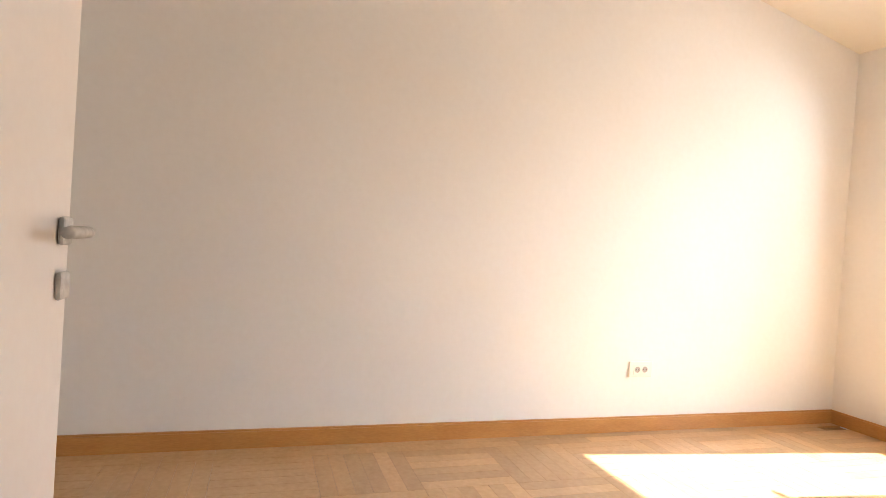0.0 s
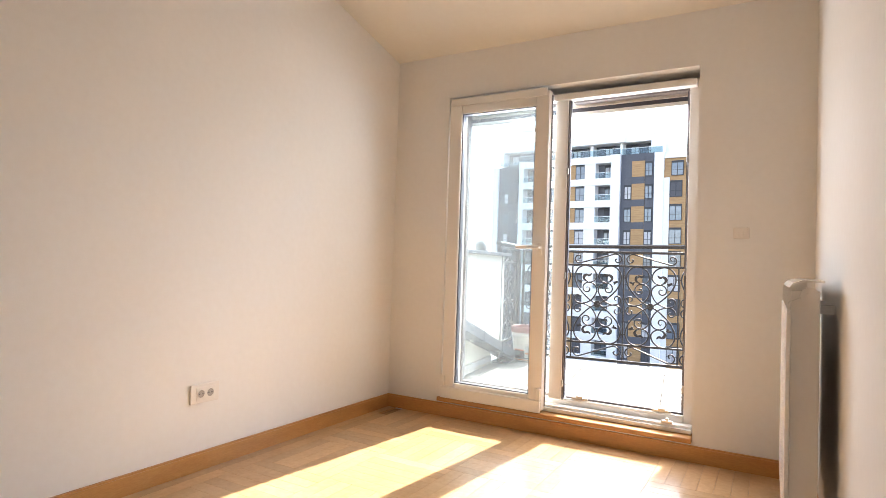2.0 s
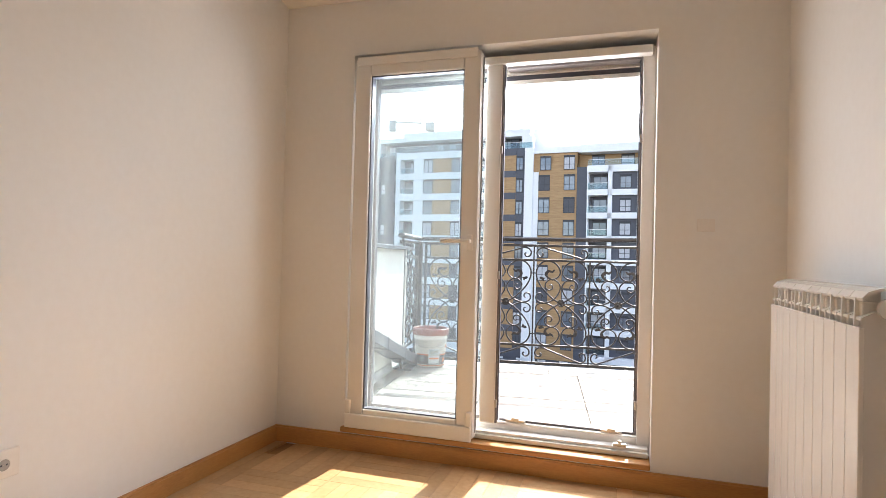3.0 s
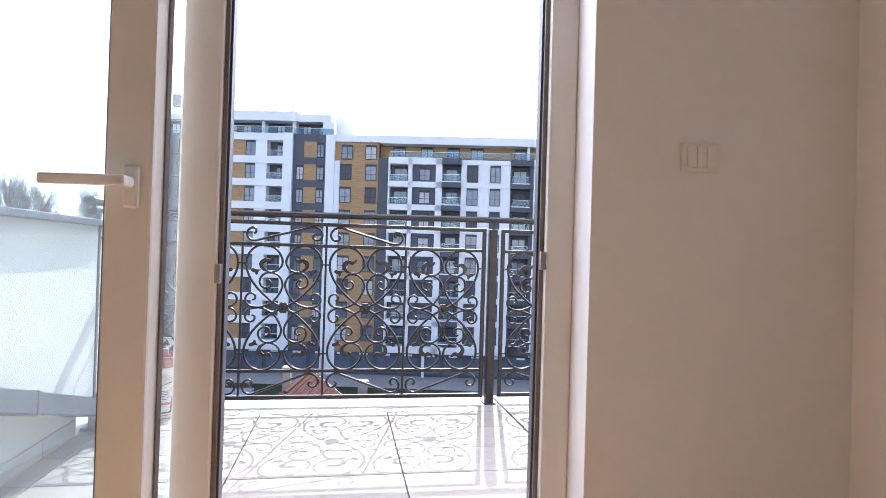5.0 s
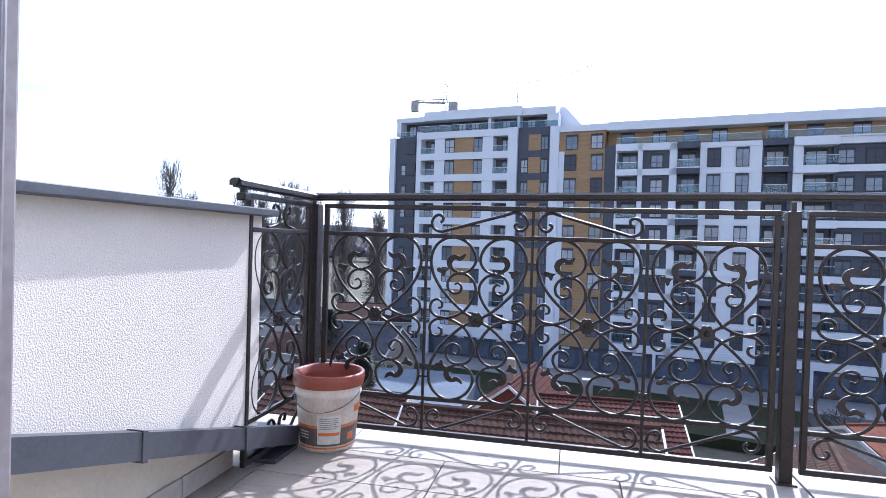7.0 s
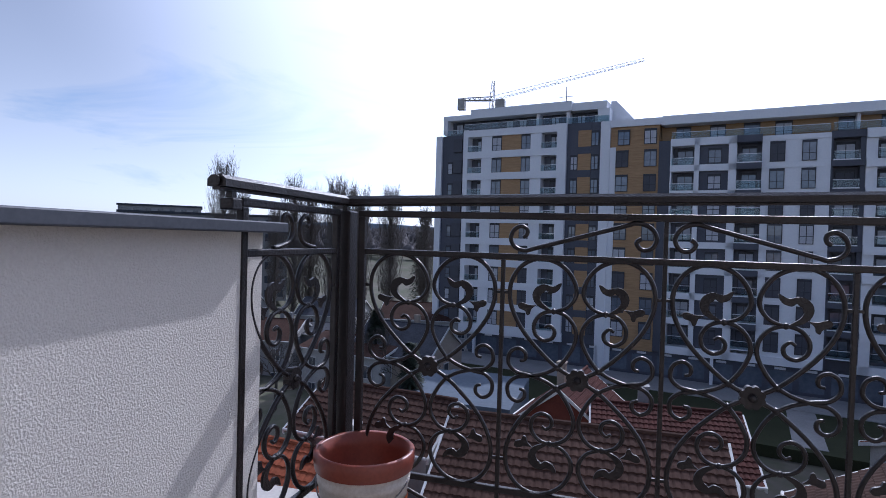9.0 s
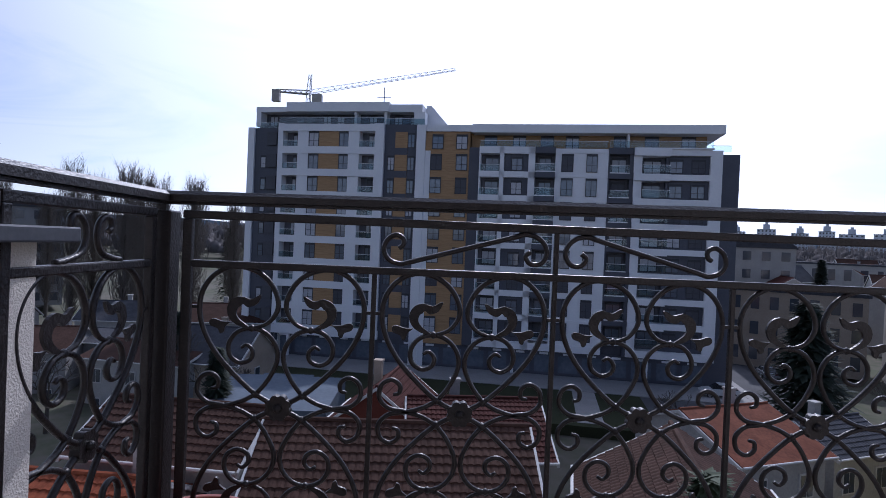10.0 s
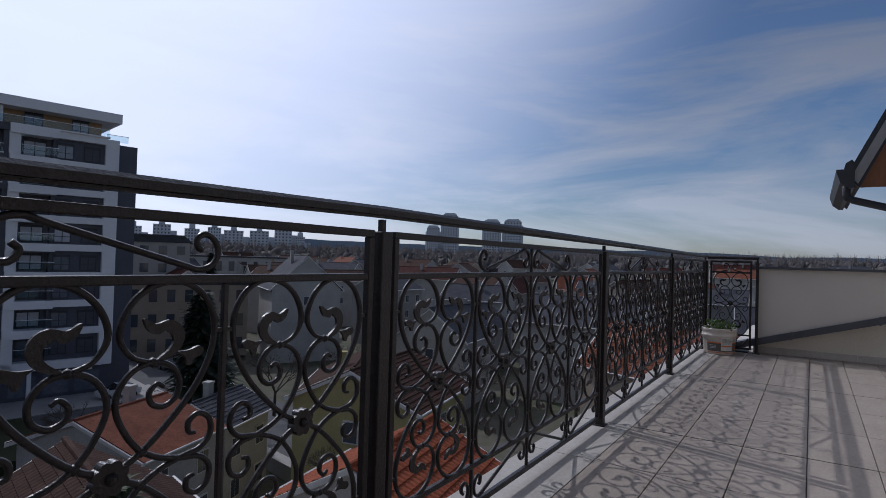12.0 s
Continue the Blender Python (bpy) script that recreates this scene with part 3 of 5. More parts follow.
def bar_piece(length, h, su):
    """The slanting top bar with a curl at each end, from the outer bar to the middle one."""
    L = length
    curl_out = [(0.056, 0.048), (0.066, 0.056), (0.066, 0.072), (0.048, 0.080), (0.028, 0.068), (0.020, 0.044), (0.032, 0.020), (0.062, 0.010), (0.100, 0.020)]
    end = [(L - 0.110, h - 0.018), (L - 0.065, h - 0.006), (L - 0.030, h - 0.018), (L - 0.014, h - 0.046), (L - 0.026, h - 0.074), (L - 0.052, h - 0.078), (L - 0.066, h - 0.060), (L - 0.054, h - 0.048)]
    s = h / 0.10
    line = [(u, v * min(s, 1.1)) for u, v in curl_out] + end
    bm = bmesh.new()
    tube(bm, smooth_line([(u * su, 0, v) for u, v in line], 4), 0.0065, 6, 1.1)
    bmesh.ops.recalc_face_normals(bm, faces=bm.faces)
    return mesh_of("slanting_bar", bm, M_IRON, True)


Z_BOT, Z_LOW, Z_MID, Z_TOP, Z_HAND = 0.173, 0.315, 1.006, 1.131, 1.168


def railing_panel(x0, x1, m, bays=4, label="dark wrought-iron balcony railing panel with heart scrolls and rosettes"):
    """A panel in its own plane: x along it, from x0 to x1."""
    p = thing("railing", label, "railing", m, group="terrace railing panels")
    part("frame_bar", boxes((x0, x1, -0.010, 0.010, Z_TOP - 0.020, Z_TOP), bevel=0.003), M_IRON, p)
    part("frame_bar", boxes((x0, x1, -0.010, 0.010, Z_BOT - 0.010, Z_BOT + 0.012), bevel=0.003), M_IRON, p)
    part("frame_bar", boxes((x0, x0 + 0.022, -0.010, 0.010, Z_BOT + 0.012, Z_TOP - 0.020), bevel=0.003), M_IRON, p)
    part("frame_bar", boxes((x1 - 0.022, x1, -0.010, 0.010, Z_BOT + 0.012, Z_TOP - 0.020), bevel=0.003), M_IRON, p)
    a, b = x0 + 0.022, x1 - 0.022
    part("cross_bar", boxes((a, b, -0.0085, 0.0085, Z_MID - 0.012, Z_MID + 0.006), bevel=0.003), M_IRON, p)
    part("cross_bar", boxes((a, b, -0.0085, 0.0085, Z_LOW - 0.006, Z_LOW + 0.012), bevel=0.003), M_IRON, p)
    w = (b - a) / bays
    k = w / 0.432
    if bays > 1:
        top = {s: bar_piece(w * 0.98, 0.100, s) for s in (1, -1)}
        low = {s: bar_piece(w * 0.98, 0.124, s) for s in (1, -1)}
    for i in range(bays):
        c = a + (i + 0.5) * w
        if i:
            z0, z1 = Z_BOT + 0.012, (Z_TOP - 0.020 if i == bays // 2 else Z_MID - 0.012)
            part("upright_bar", boxes((c - w / 2 - 0.006, c - w / 2 + 0.006, -0.006, 0.006, z0, z1), bevel=0.002), M_IRON, p)
        for nm, me in MOTIF:
            o = part(nm, me, None, p)
            o.location, o.scale = (c, 0, 0.661), (k, 1, 0.995)
        for s in (-1, 1):
            e0, e1 = sorted((c + s * (w / 2 - 0.004), c + s * 0.192 * k))
            for z in (0.895, 0.407):
                part("tie_bar", boxes((e0, e1, -0.004, 0.004, z, z + 0.008)), M_IRON, p)
    if bays == 4:
        for s, xs in ((1, a + w), (-1, b - w)):
            o = part("slanting_bar", top[s], None, p)
            o.location = (xs, 0, Z_MID + 0.006)
            o = part("slanting_bar", low[s], None, p)
            o.location = (xs, 0, Z_BOT + 0.010)
        for s, xs in ((-1, a + w), (1, b - w)):
            o = part("slanting_bar", low[s], None, p)
            o.location = (xs, 0, Z_BOT + 0.010)
    else:
        cc = (a + b) / 2
        for s in (-1, 1):
            bm = bmesh.new()
            tube(bm, smooth_line([((u + 0.004) * s, 0, v) for u, v in ((0.052, 0.060), (0.062, 0.070), (0.056, 0.086), (0.036, 0.088), (0.018, 0.072), (0.014, 0.044), (0.030, 0.018), (0.070, 0.006), (0.10, 0.002))], 4), 0.0065, 6)
            o = part("crown_scroll", bm, M_IRON, p, smooth=True)
            o.location = (cc, 0, Z_MID + 0.006)
            bm = bmesh.new()
            tube(bm, smooth_line([((u + 0.004) * s, 0, v) for u, v in ((0.052, 0.060), (0.062, 0.070), (0.056, 0.086), (0.036, 0.088), (0.018, 0.072), (0.014, 0.044), (0.030, 0.018), (0.090, 0.006), (w / 2 - 0.01, 0.10))], 4), 0.0065, 6)
            o = part("foot_scroll", bm, M_IRON, p, smooth=True)
            o.location = (cc, 0, Z_BOT + 0.012)
    return p


def rail_post(x, y, foot=0.1 + LIFT, wide=0.044, top=1.128):
    p = thing("railing_post", "dark square iron railing post on the terrace edge", "post", pose(x, y, 0), group="terrace railing posts")
    part("shaft", boxes((-wide / 2, wide / 2, -wide / 2, wide / 2, foot, top), bevel=0.004), M_IRON, p)
    part("pin", boxes((-0.008, 0.008, -0.008, 0.008, top + 0.0005, Z_HAND - 0.006)), M_IRON, p)
    if foot < 0.2:
        part("foot_plate", boxes((-0.036, 0.036, -0.036, 0.036, foot, foot + 0.008), bevel=0.002), M_IRON, p)
    return p


POSTS = [0.402, 2.300, 4.335, 6.248, 8.115]
for px in POSTS:
    rail_post(px, RAIL_Y, wide=0.058 if px in (POSTS[0], POSTS[-1]) else 0.046)
for xa, xb in zip(POSTS, POSTS[1:]):
    railing_panel(xa + 0.050, xb - 0.040, pose(0, RAIL_Y, 0))
L_END, R_END = 1.64, 1.70
railing_panel(0.05, RAIL_Y - L_END - 0.03, pose(POSTS[0], RAIL_Y, 0, 0, 0, -90), bays=1, label="short dark wrought-iron railing panel beside the parapet")
railing_panel(0.05, RAIL_Y - R_END - 0.03, pose(POSTS[-1], RAIL_Y, 0, 0, 0, -90), bays=1, label="short dark wrought-iron railing panel beside the far parapet")
rail_post(POSTS[0], L_END, foot=1.101, wide=0.036, top=1.128)
rail_post(POSTS[-1], R_END - 0.02, wide=0.030)


def handrail(pts):
    h = thing("handrail", "dark rounded iron handrail along the terrace edge", "handrail", group="handrails")
    bm = bmesh.new()
    for a, b in zip(pts, pts[1:]):
        a, b = Vector(a), Vector(b)
        d = (b - a).normalized()
        n = Vector((-d.y, d.x, 0))
        prof = [(-0.024, -0.012), (-0.024, 0.004), (-0.014, 0.013), (0.014, 0.013), (0.024, 0.004), (0.024, -0.012)]
        v0 = [bm.verts.new(a + n * u + Vector((0, 0, v))) for u, v in prof]
        v1 = [bm.verts.new(b + n * u + Vector((0, 0, v))) for u, v in prof]
        for i in range(6):
            bm.faces.new((v0[i], v0[(i + 1) % 6], v1[(i + 1) % 6], v1[i]))
        bm.faces.new(v0), bm.faces.new(list(reversed(v1)))
    bmesh.ops.recalc_face_normals(bm, faces=bm.faces)
    part("rail", bm, M_IRON, h)
    for e, inner in ((Vector(pts[0]), Vector(pts[1])), (Vector(pts[-1]), Vector(pts[-2]))):
        d = (e - inner).normalized()
        c = bmesh.new()
        tube(c, [e + d * 0.0005, e + d * 0.006], 0.013, 12)
        part("end_cap", c, M_IRON, h)
    flat = bmesh.new()
    for a, b in zip(pts, pts[1:]):
        a, b = Vector(a), Vector(b)
        d = (b - a).normalized()
        n = Vector((-d.y, d.x, 0)) * 0.010
        lo, hi = Vector((0, 0, -0.019)), Vector((0, 0, -0.0125))
        ends = [[flat.verts.new(p + k + q) for k, q in ((-n, lo), (n, lo), (n, hi), (-n, hi))] for p in (a, b)]
        for i in range(4):
            flat.faces.new((ends[0][i], ends[0][(i + 1) % 4], ends[1][(i + 1) % 4], ends[1][i]))
        flat.faces.new(ends[0]), flat.faces.new(list(reversed(ends[1])))
    bmesh.ops.recalc_face_normals(flat, faces=flat.faces)
    part("core_rail", flat, M_IRON, h)
    return h


handrail([(POSTS[0] - 0.02, RAIL_Y, Z_HAND - 0.006), (POSTS[1], RAIL_Y, Z_HAND + 0.018), (POSTS[-1] + 0.02, RAIL_Y, Z_HAND + 0.012)])
handrail([(POSTS[0], RAIL_Y - 0.025, Z_HAND - 0.006), (POSTS[0], L_END - 0.05, Z_HAND - 0.006)])
handrail([(POSTS[-1], RAIL_Y - 0.025, Z_HAND), (POSTS[-1], R_END - 0.03, Z_HAND)])


# side parapets: an upper roughcast wall over a slanting roof flashing, and a recessed low wall below it
def parapet(side, face, end, label, top=1.052):
    s = 1 if side == "west" else -1
    back, low, strip = face - s * 0.26, face - s * 0.105, face + s * 0.045
    w = thing("wall_parapet_" + side, label, "parapet wall", kind="structure")
    y0, y1, slope = house_y(face) - 0.12, end + 0.245, 0.292
    zt = lambda y: 0.216 + slope * (y1 - y)
    bm = bmesh.new()
    prism(bm, [(y0, zt(y0) - 0.01), (y0, top), (end, top), (end, zt(end) - 0.01)], "x", *sorted((face, back)))
    part("wall", bm, M_STUCCO, w)
    bm = bmesh.new()
    prism(bm, [(y0, 0.079), (y0, zt(y0) - 0.072), (end + 0.02, zt(end + 0.02) - 0.072), (end + 0.02, 0.079)], "x", *sorted((low, back)))
    part("low_wall", bm, M_STUCCO_LOW, w, "smooth beige low wall")
    c0, c1 = sorted((face + s * 0.052, back - s * 0.052))
    part("coping", boxes((c0, c1, y0, end + 0.032, top + 0.0005, top + 0.026), bevel=0.003), M_FLASH, w, "anthracite sheet metal coping")
    cuts = [y0, y0 + (y1 - y0) * 0.22, y0 + (y1 - y0) * 0.50, y0 + (y1 - y0) * 0.78, y1]
    for i, (a, b) in enumerate(zip(cuts, cuts[1:])):
        bm = bmesh.new()
        e = 0.0015 * (i % 2)
        prism(bm, [(a, zt(a) + e), (b, zt(b) + e), (b, zt(b) - 0.071 - e), (a, zt(a) - 0.071 - e)], "x", *sorted((low - s * 0.02, strip + s * e)))
        part("flashing_sheet", bm, M_FLASH, w, "anthracite folded roof flashing")
    for c in cuts[1:-1]:
        bm = bmesh.new()
        prism(bm, [(c - 0.012, zt(c - 0.012) + 0.005), (c + 0.006, zt(c + 0.006) + 0.005), (c + 0.006, zt(c) - 0.080), (c - 0.012, zt(c) - 0.076)], "x", *sorted((low + s * 0.02, strip + s * 0.005)))
        part("seam", bm, M_FLASH, w)
    bx0, bx1 = sorted((low, strip))
    part("end_box", boxes((bx0, bx1, end + 0.06, y1 - 0.003, 0.101 + LIFT, zt(y1) - 0.072), bevel=0.003), M_FLASH, w, "anthracite downspout box on the tiles")
    yy = y0
    while yy < end - 0.1:
        t0, t1 = sorted((low + s * 0.0005, low + s * 0.010))
        part("skirting_tile", boxes((t0, t1, yy + 0.002, min(yy + 0.30, end) - 0.002, 0.101 + LIFT, 0.172 + LIFT), bevel=0.001), M_STONE, w)
        yy += 0.30
    return w


parapet("west", 0.408, 1.752, "white roughcast parapet wall with a grey metal coping")
parapet("east", 8.165, 1.70, "shaded pale parapet wall with a dark metal coping")

# ---- gutter and verge of the neighbouring roof ----
M_GUTTER = material("black painted gutter metal", (0.018, 0.019, 0.022), 0.5, second=(0.028, 0.029, 0.033), scale=6)
verge = thing("roof_verge", "steep roof verge with brown boarding, dark gutter and downpipe", "roof")
VX = 9.5
vb = bmesh.new()
prism(vb, [(0.86, 2.20), (-0.10, 4.20), (-0.30, 4.20), (0.72, 2.07)], "x", VX, VX + 3.0)
part("roof_sheet", vb, M_GUTTER, verge)
vb = bmesh.new()
prism(vb, [(0.80, 2.20), (-0.10, 4.05), (-0.20, 4.05), (0.735, 2.11)], "x", VX - 0.02, VX - 0.001)
part("bargeboard", vb, M_CONCRETE, verge, "weathered grey bargeboard")
M_SOFFIT = material("brown stained boarding", (0.22, 0.085, 0.03), 0.6, second=(0.15, 0.055, 0.02), scale=4, fine=30, stretch=(1, 8, 1))
vb = bmesh.new()
prism(vb, [(0.72, 2.075), (-0.28, 4.15), (-0.9, 4.15), (-0.9, 2.075)], "x", VX + 0.03, VX + 0.10)
part("boarding", vb, M_SOFFIT, verge, "brown stained gable boarding")
vb = bmesh.new()
prism(vb, [(0.955, 2.285), (0.955, 2.255), (0.915, 2.13), (0.83, 2.06), (0.77, 2.06), (0.77, 2.36), (0.80, 2.40), (0.86, 2.36), (0.88, 2.285)], "x", VX - 0.06, VX + 3.0)
part("gutter", vb, M_GUTTER, verge, "dark sheet metal gutter")
vb = bmesh.new()
tube(vb, smooth_line([(VX + 0.1, 0.84, 2.10), (VX + 0.1, 0.84, 1.98), (VX + 0.1, 0.79, 1.93), (VX + 0.1, 0.60, 1.87), (VX + 0.1, 0.10, 1.72), (VX + 0.1, -0.15, 1.60), (VX + 0.1, -0.2, 1.0), (VX + 0.1, -0.2, -0.2)], 5), 0.045, 12)
part("downpipe", vb, M_GUTTER, verge, "dark round downpipe", True)
structure("wall_neighbour", boxes((8.6, 13.0, -4.5, -1.2, -0.25, 3.0)), M_STUCCO, "pale rendered wall of the adjoining house", "wall")

# ---- paint bucket and planter ----
M_PAIL = material("dirty white plastic pail", (0.66, 0.61, 0.55), 0.42, second=(0.50, 0.43, 0.36), scale=14, fine=90)
M_CLAY = material("terracotta red plastic", (0.26, 0.062, 0.035), 0.38, second=(0.20, 0.045, 0.026), scale=14, fine=90)
M_LABELGREY = material("dark grey printed label", (0.10, 0.09, 0.085), 0.5, scale=20)
M_ORANGE = material("orange print", (0.62, 0.15, 0.03), 0.5, scale=20)
M_PAPER = material("pale label paper", (0.58, 0.57, 0.54), 0.6, scale=25)
M_SOIL = material("dry soil", (0.06, 0.04, 0.028), 0.95, scale=30, fine=150, bump=0.6)


def arc_patch(r0, r1, z0, z1, a0, a1, n=14, off=0.0015):
    """A label patch lying on a tapered round wall, radius r0 at z0 and r1 at z1; angles in degrees."""
    bm = bmesh.new()
    rows = []
    for k in range(n + 1):
        a = radians(a0 + (a1 - a0) * k / n)
        rows.append([bm.verts.new(((r + off) * math.cos(a), (r + off) * math.sin(a), z)) for r, z in ((r0, z0), (r1, z1))])
    for p, q in zip(rows, rows[1:]):
        bm.faces.new((p[0], q[0], q[1], p[1]))
    return bm


def pail(m, name, label, rim_mat, height=0.27, rb=0.112, rt=0.134, liner=True, face=-60):
    o = thing(name, label, "bucket", m)
    b = bmesh.new()
    lathe(b, [(0.001, 0.0), (rb - 0.006, 0.0), (rb, 0.006), (rt - 0.004, height - 0.075), (rt, height - 0.072), (rt + 0.001, height - 0.058), (rt - 0.002, height - 0.056), (rt + 0.001, height - 0.03), (rt + 0.004, height - 0.028), (rt + 0.004, height - 0.006), (rt, height), (rt - 0.004, height - 0.004), (rb - 0.004, 0.012), (0.001, 0.010)], 48)
    bmesh.ops.recalc_face_normals(b, faces=b.faces)
    part("body", b, M_PAIL, o, smooth=True)
    if liner:
        b = bmesh.new()
        lathe(b, [(rt + 0.008, height - 0.034), (rt + 0.012, height - 0.010), (rt + 0.012, height + 0.012), (rt + 0.006, height + 0.018), (rt - 0.004, height + 0.014), (rt - 0.012, height - 0.02), (rb - 0.006, 0.06), (0.001, 0.055)], 48)
        bmesh.ops.recalc_face_normals(b, faces=b.faces)
        part("inner_pot", b, rim_mat, o, "terracotta red plastic pot set in the pail", True)
    rad = lambda z: rb + (rt - 0.004 - rb) * z / (height - 0.075)
    lab = lambda nm, mt, z0, z1, a0, a1, off, lb="": part(nm, arc_patch(rad(z0), rad(z1), z0, z1, face + a0, face + a1, 18, off), mt, o, lb)
    lab("label", M_LABELGREY, 0.028, 0.098, -78, 82, 0.0012, "dark grey printed band")
    lab("stripe", M_ORANGE, 0.098, 0.108, -78, 82, 0.0012)
    lab("stripe", M_ORANGE, 0.016, 0.022, -78, 82, 0.0012)
    lab("text_panel", M_PAPER, 0.036, 0.150, -26, 18, 0.0020)
    for k in range(6):
        lab("text_bar", M_LABELGREY, 0.137 - 0.008 * k, 0.1395 - 0.008 * k, -22, 12 - 3 * (k % 2), 0.0026)
    lab("text_bar", M_ORANGE, 0.070, 0.082, -24, 16, 0.0026)
    lab("logo", M_ORANGE, 0.150, 0.178, 46, 84, 0.0022, "orange printed brand block")
    lab("logo", M_PAPER, 0.158, 0.168, 22, 45, 0.0022)
    lab("seal", M_ORANGE, 0.045, 0.075, 34, 50, 0.0022, "round orange print")
    for k in range(3):
        lab("text_bar", M_PAPER, 0.055 + 0.012 * k, 0.060 + 0.012 * k, -66, -44, 0.0022)
    b = bmesh.new()
    pts = []
    for k in range(17):
        t = math.pi * k / 16
        pts.append(((rt + 0.006) * math.cos(t), -(rt + 0.010) * math.sin(t) * 0.86, height - 0.05 - 0.075 * math.sin(t)))
    tube(b, pts, 0.0022, 6)
    h = part("bail", b, M_GREYSEAL, o, "thin wire carrying handle", True)
    h.rotation_euler = (0, 0, radians(face + 60))
    return o


pail(pose(0.545, 2.075, 0.1015 + LIFT, 0, 0, 0) @ Matrix.Scale(1.02, 4), "paint_bucket", "dirty white paint pail holding an empty terracotta pot", M_CLAY, 0.285, 0.110, 0.132)
planter = pail(pose(7.90, 2.02, 0.1015 + LIFT, 0, 0, 0) @ Matrix.Scale(1.2, 4), "planter_bucket", "white paint pail used as a planter with green leaves", M_CLAY, 0.23, 0.125, 0.142, False, -140)
pb = bmesh.new()
lathe(pb, [(0.132, 0.195), (0.001, 0.200)], 32)
part("soil", pb, M_SOIL, planter)
M_HERB = material("fresh green leaf", (0.10, 0.17, 0.03), 0.6, second=(0.06, 0.11, 0.02), scale=30)
rng = random.Random(5)
pb = bmesh.new()
for k in range(170):
    a, r = rng.uniform(0, 6.28), 0.13 * rng.random() ** 0.5
    c = Vector((r * math.cos(a), r * math.sin(a), 0.20 + rng.uniform(0.0, 0.085)))
    d = Vector((rng.gauss(0, 1), rng.gauss(0, 1), rng.uniform(0.2, 1.4))).normalized()
    n = d.cross(Vector((rng.gauss(0, 1), rng.gauss(0, 1), 0.2))).normalized()
    l, w = rng.uniform(0.025, 0.05), rng.uniform(0.007, 0.013)
    pb.faces.new([pb.verts.new(c + v) for v in (n * 0, d * l * 0.5 + n * w, d * l, d * l * 0.5 - n * w)])
tagged(part("foliage", pb, M_HERB, planter, "small bright green leaves"), kind="stuff")

# ---- ground ----
GZ = -17.2


def rise(x, y, level=1e9):
    """The land climbs gently away from the house."""
    return 0.022 * min(math.hypot(x, y), level)


gb = bmesh.new()
GN = 60
grid = []
for j in range(GN + 1):
    row = []
    for i in range(GN + 1):
        x = math.copysign(abs(i / GN * 2 - 1) ** 2.2, i / GN * 2 - 1) * 2600 + 60
        y = math.copysign(abs(j / GN * 2 - 1) ** 2.2, j / GN * 2 - 1) * 2600 + 60
        d = math.hypot(x, y)
        h = 0 if d < 260 else min(1, (d - 260) / 700) * (17 + 9 * noise.noise(Vector((x / 500, y / 500, 3))))
        row.append(gb.verts.new((x, y, GZ + h * (0.95 if d > 260 else 0) + rise(x, y, 86) + (rise(x, y, 560) - rise(x, y, 86)) * min(1, max(0, d - 260) / 300))))
    grid.append(row)
for j in range(GN):
    for i in range(GN):
        gb.faces.new((grid[j][i], grid[j][i + 1], grid[j + 1][i + 1], grid[j + 1][i]))
structure("ground", gb, M_GROUND, "built-up plain with bare earth and paving", "ground")
FO = Matrix.Translation((-10.5, 76.6, 2.08)) @ pose(0, 0, 0, 0, 0, -11.4) @ Matrix.Diagonal((0.979, 1, 1, 1))


def facade_box(s0, s1, y0, y1, z0, z1):
    bm = boxes((s0, s1, y0, y1, z0 - (3 if z0 == GZ else 0), z1))
    bmesh.ops.transform(bm, matrix=FO, verts=bm.verts)
    return bm


structure("lawn", facade_box(-18, 38, -19.0, -6.2, GZ, GZ + 0.10), M_GRASS, "dull green lawn in front of the apartment building", "lawn")
structure("pavement", facade_box(-20, 52, -6.1, 1.0, GZ, GZ + 0.14), M_PAVE, "pale paved strip along the apartment building", "pavement")
structure("pavement_path", facade_box(30.5, 33.0, -18.0, -6.25, GZ + 0.105, GZ + 0.14), M_PAVE, "pale path across the lawn", "pavement")
structure("road", facade_box(51.5, 60.0, -40, 220, GZ, GZ + 0.05), M_ASPHALT, "grey asphalt street beside the apartment building", "road")
structure("kerb", facade_box(50.4, 51.45, -40, 220, GZ, GZ + 0.17), M_PAVE, "pale kerb along the street", "kerb")
structure("yard", facade_box(36.5, 50.3, -22, -6.2, GZ, GZ + 0.06), M_ASPHALT, "asphalt parking yard", "road")

# ---- apartment building ----
apt = thing("apartment_building", "white, anthracite and wood-clad apartment block of ten storeys", "apartment building", FO)


def ap(name, mat, *dims, label=""):
    for d in dims:
        o = part(name, boxes(d), mat, apt, label)
    return o


TOP_A = [13.30 - 3.0 * k for k in range(9)]
TOP_B = [10.63 - 3.0 * k for k in range(8)]
BASE = -13.55
# dark core colour stands in for the shade inside the loggias
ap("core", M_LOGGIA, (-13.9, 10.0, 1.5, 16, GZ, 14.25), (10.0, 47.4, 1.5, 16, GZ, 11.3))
ap("ground_floor", M_BDARK, (-13.9, 47.4, 0.9, 1.49, GZ, BASE - 0.55))
ap("base_slab", M_BWHITE, (-10.3, 5.0, 0.0, 1.49, BASE - 0.55, BASE + 0.6), (17.8, 34.0, 0.0, 1.49, BASE - 0.40, BASE + 0.5), (37.1, 46.4, 0.0, 1.49, BASE - 0.40, BASE + 0.5))
ap("pier", M_BWHITE, (-14.89, -13.95, 0.2, 12, GZ, 13.75))
ap("pier", M_BWHITE, (-10.28, -9.56, 0.0, 1.49, BASE + 0.6, 14.35))
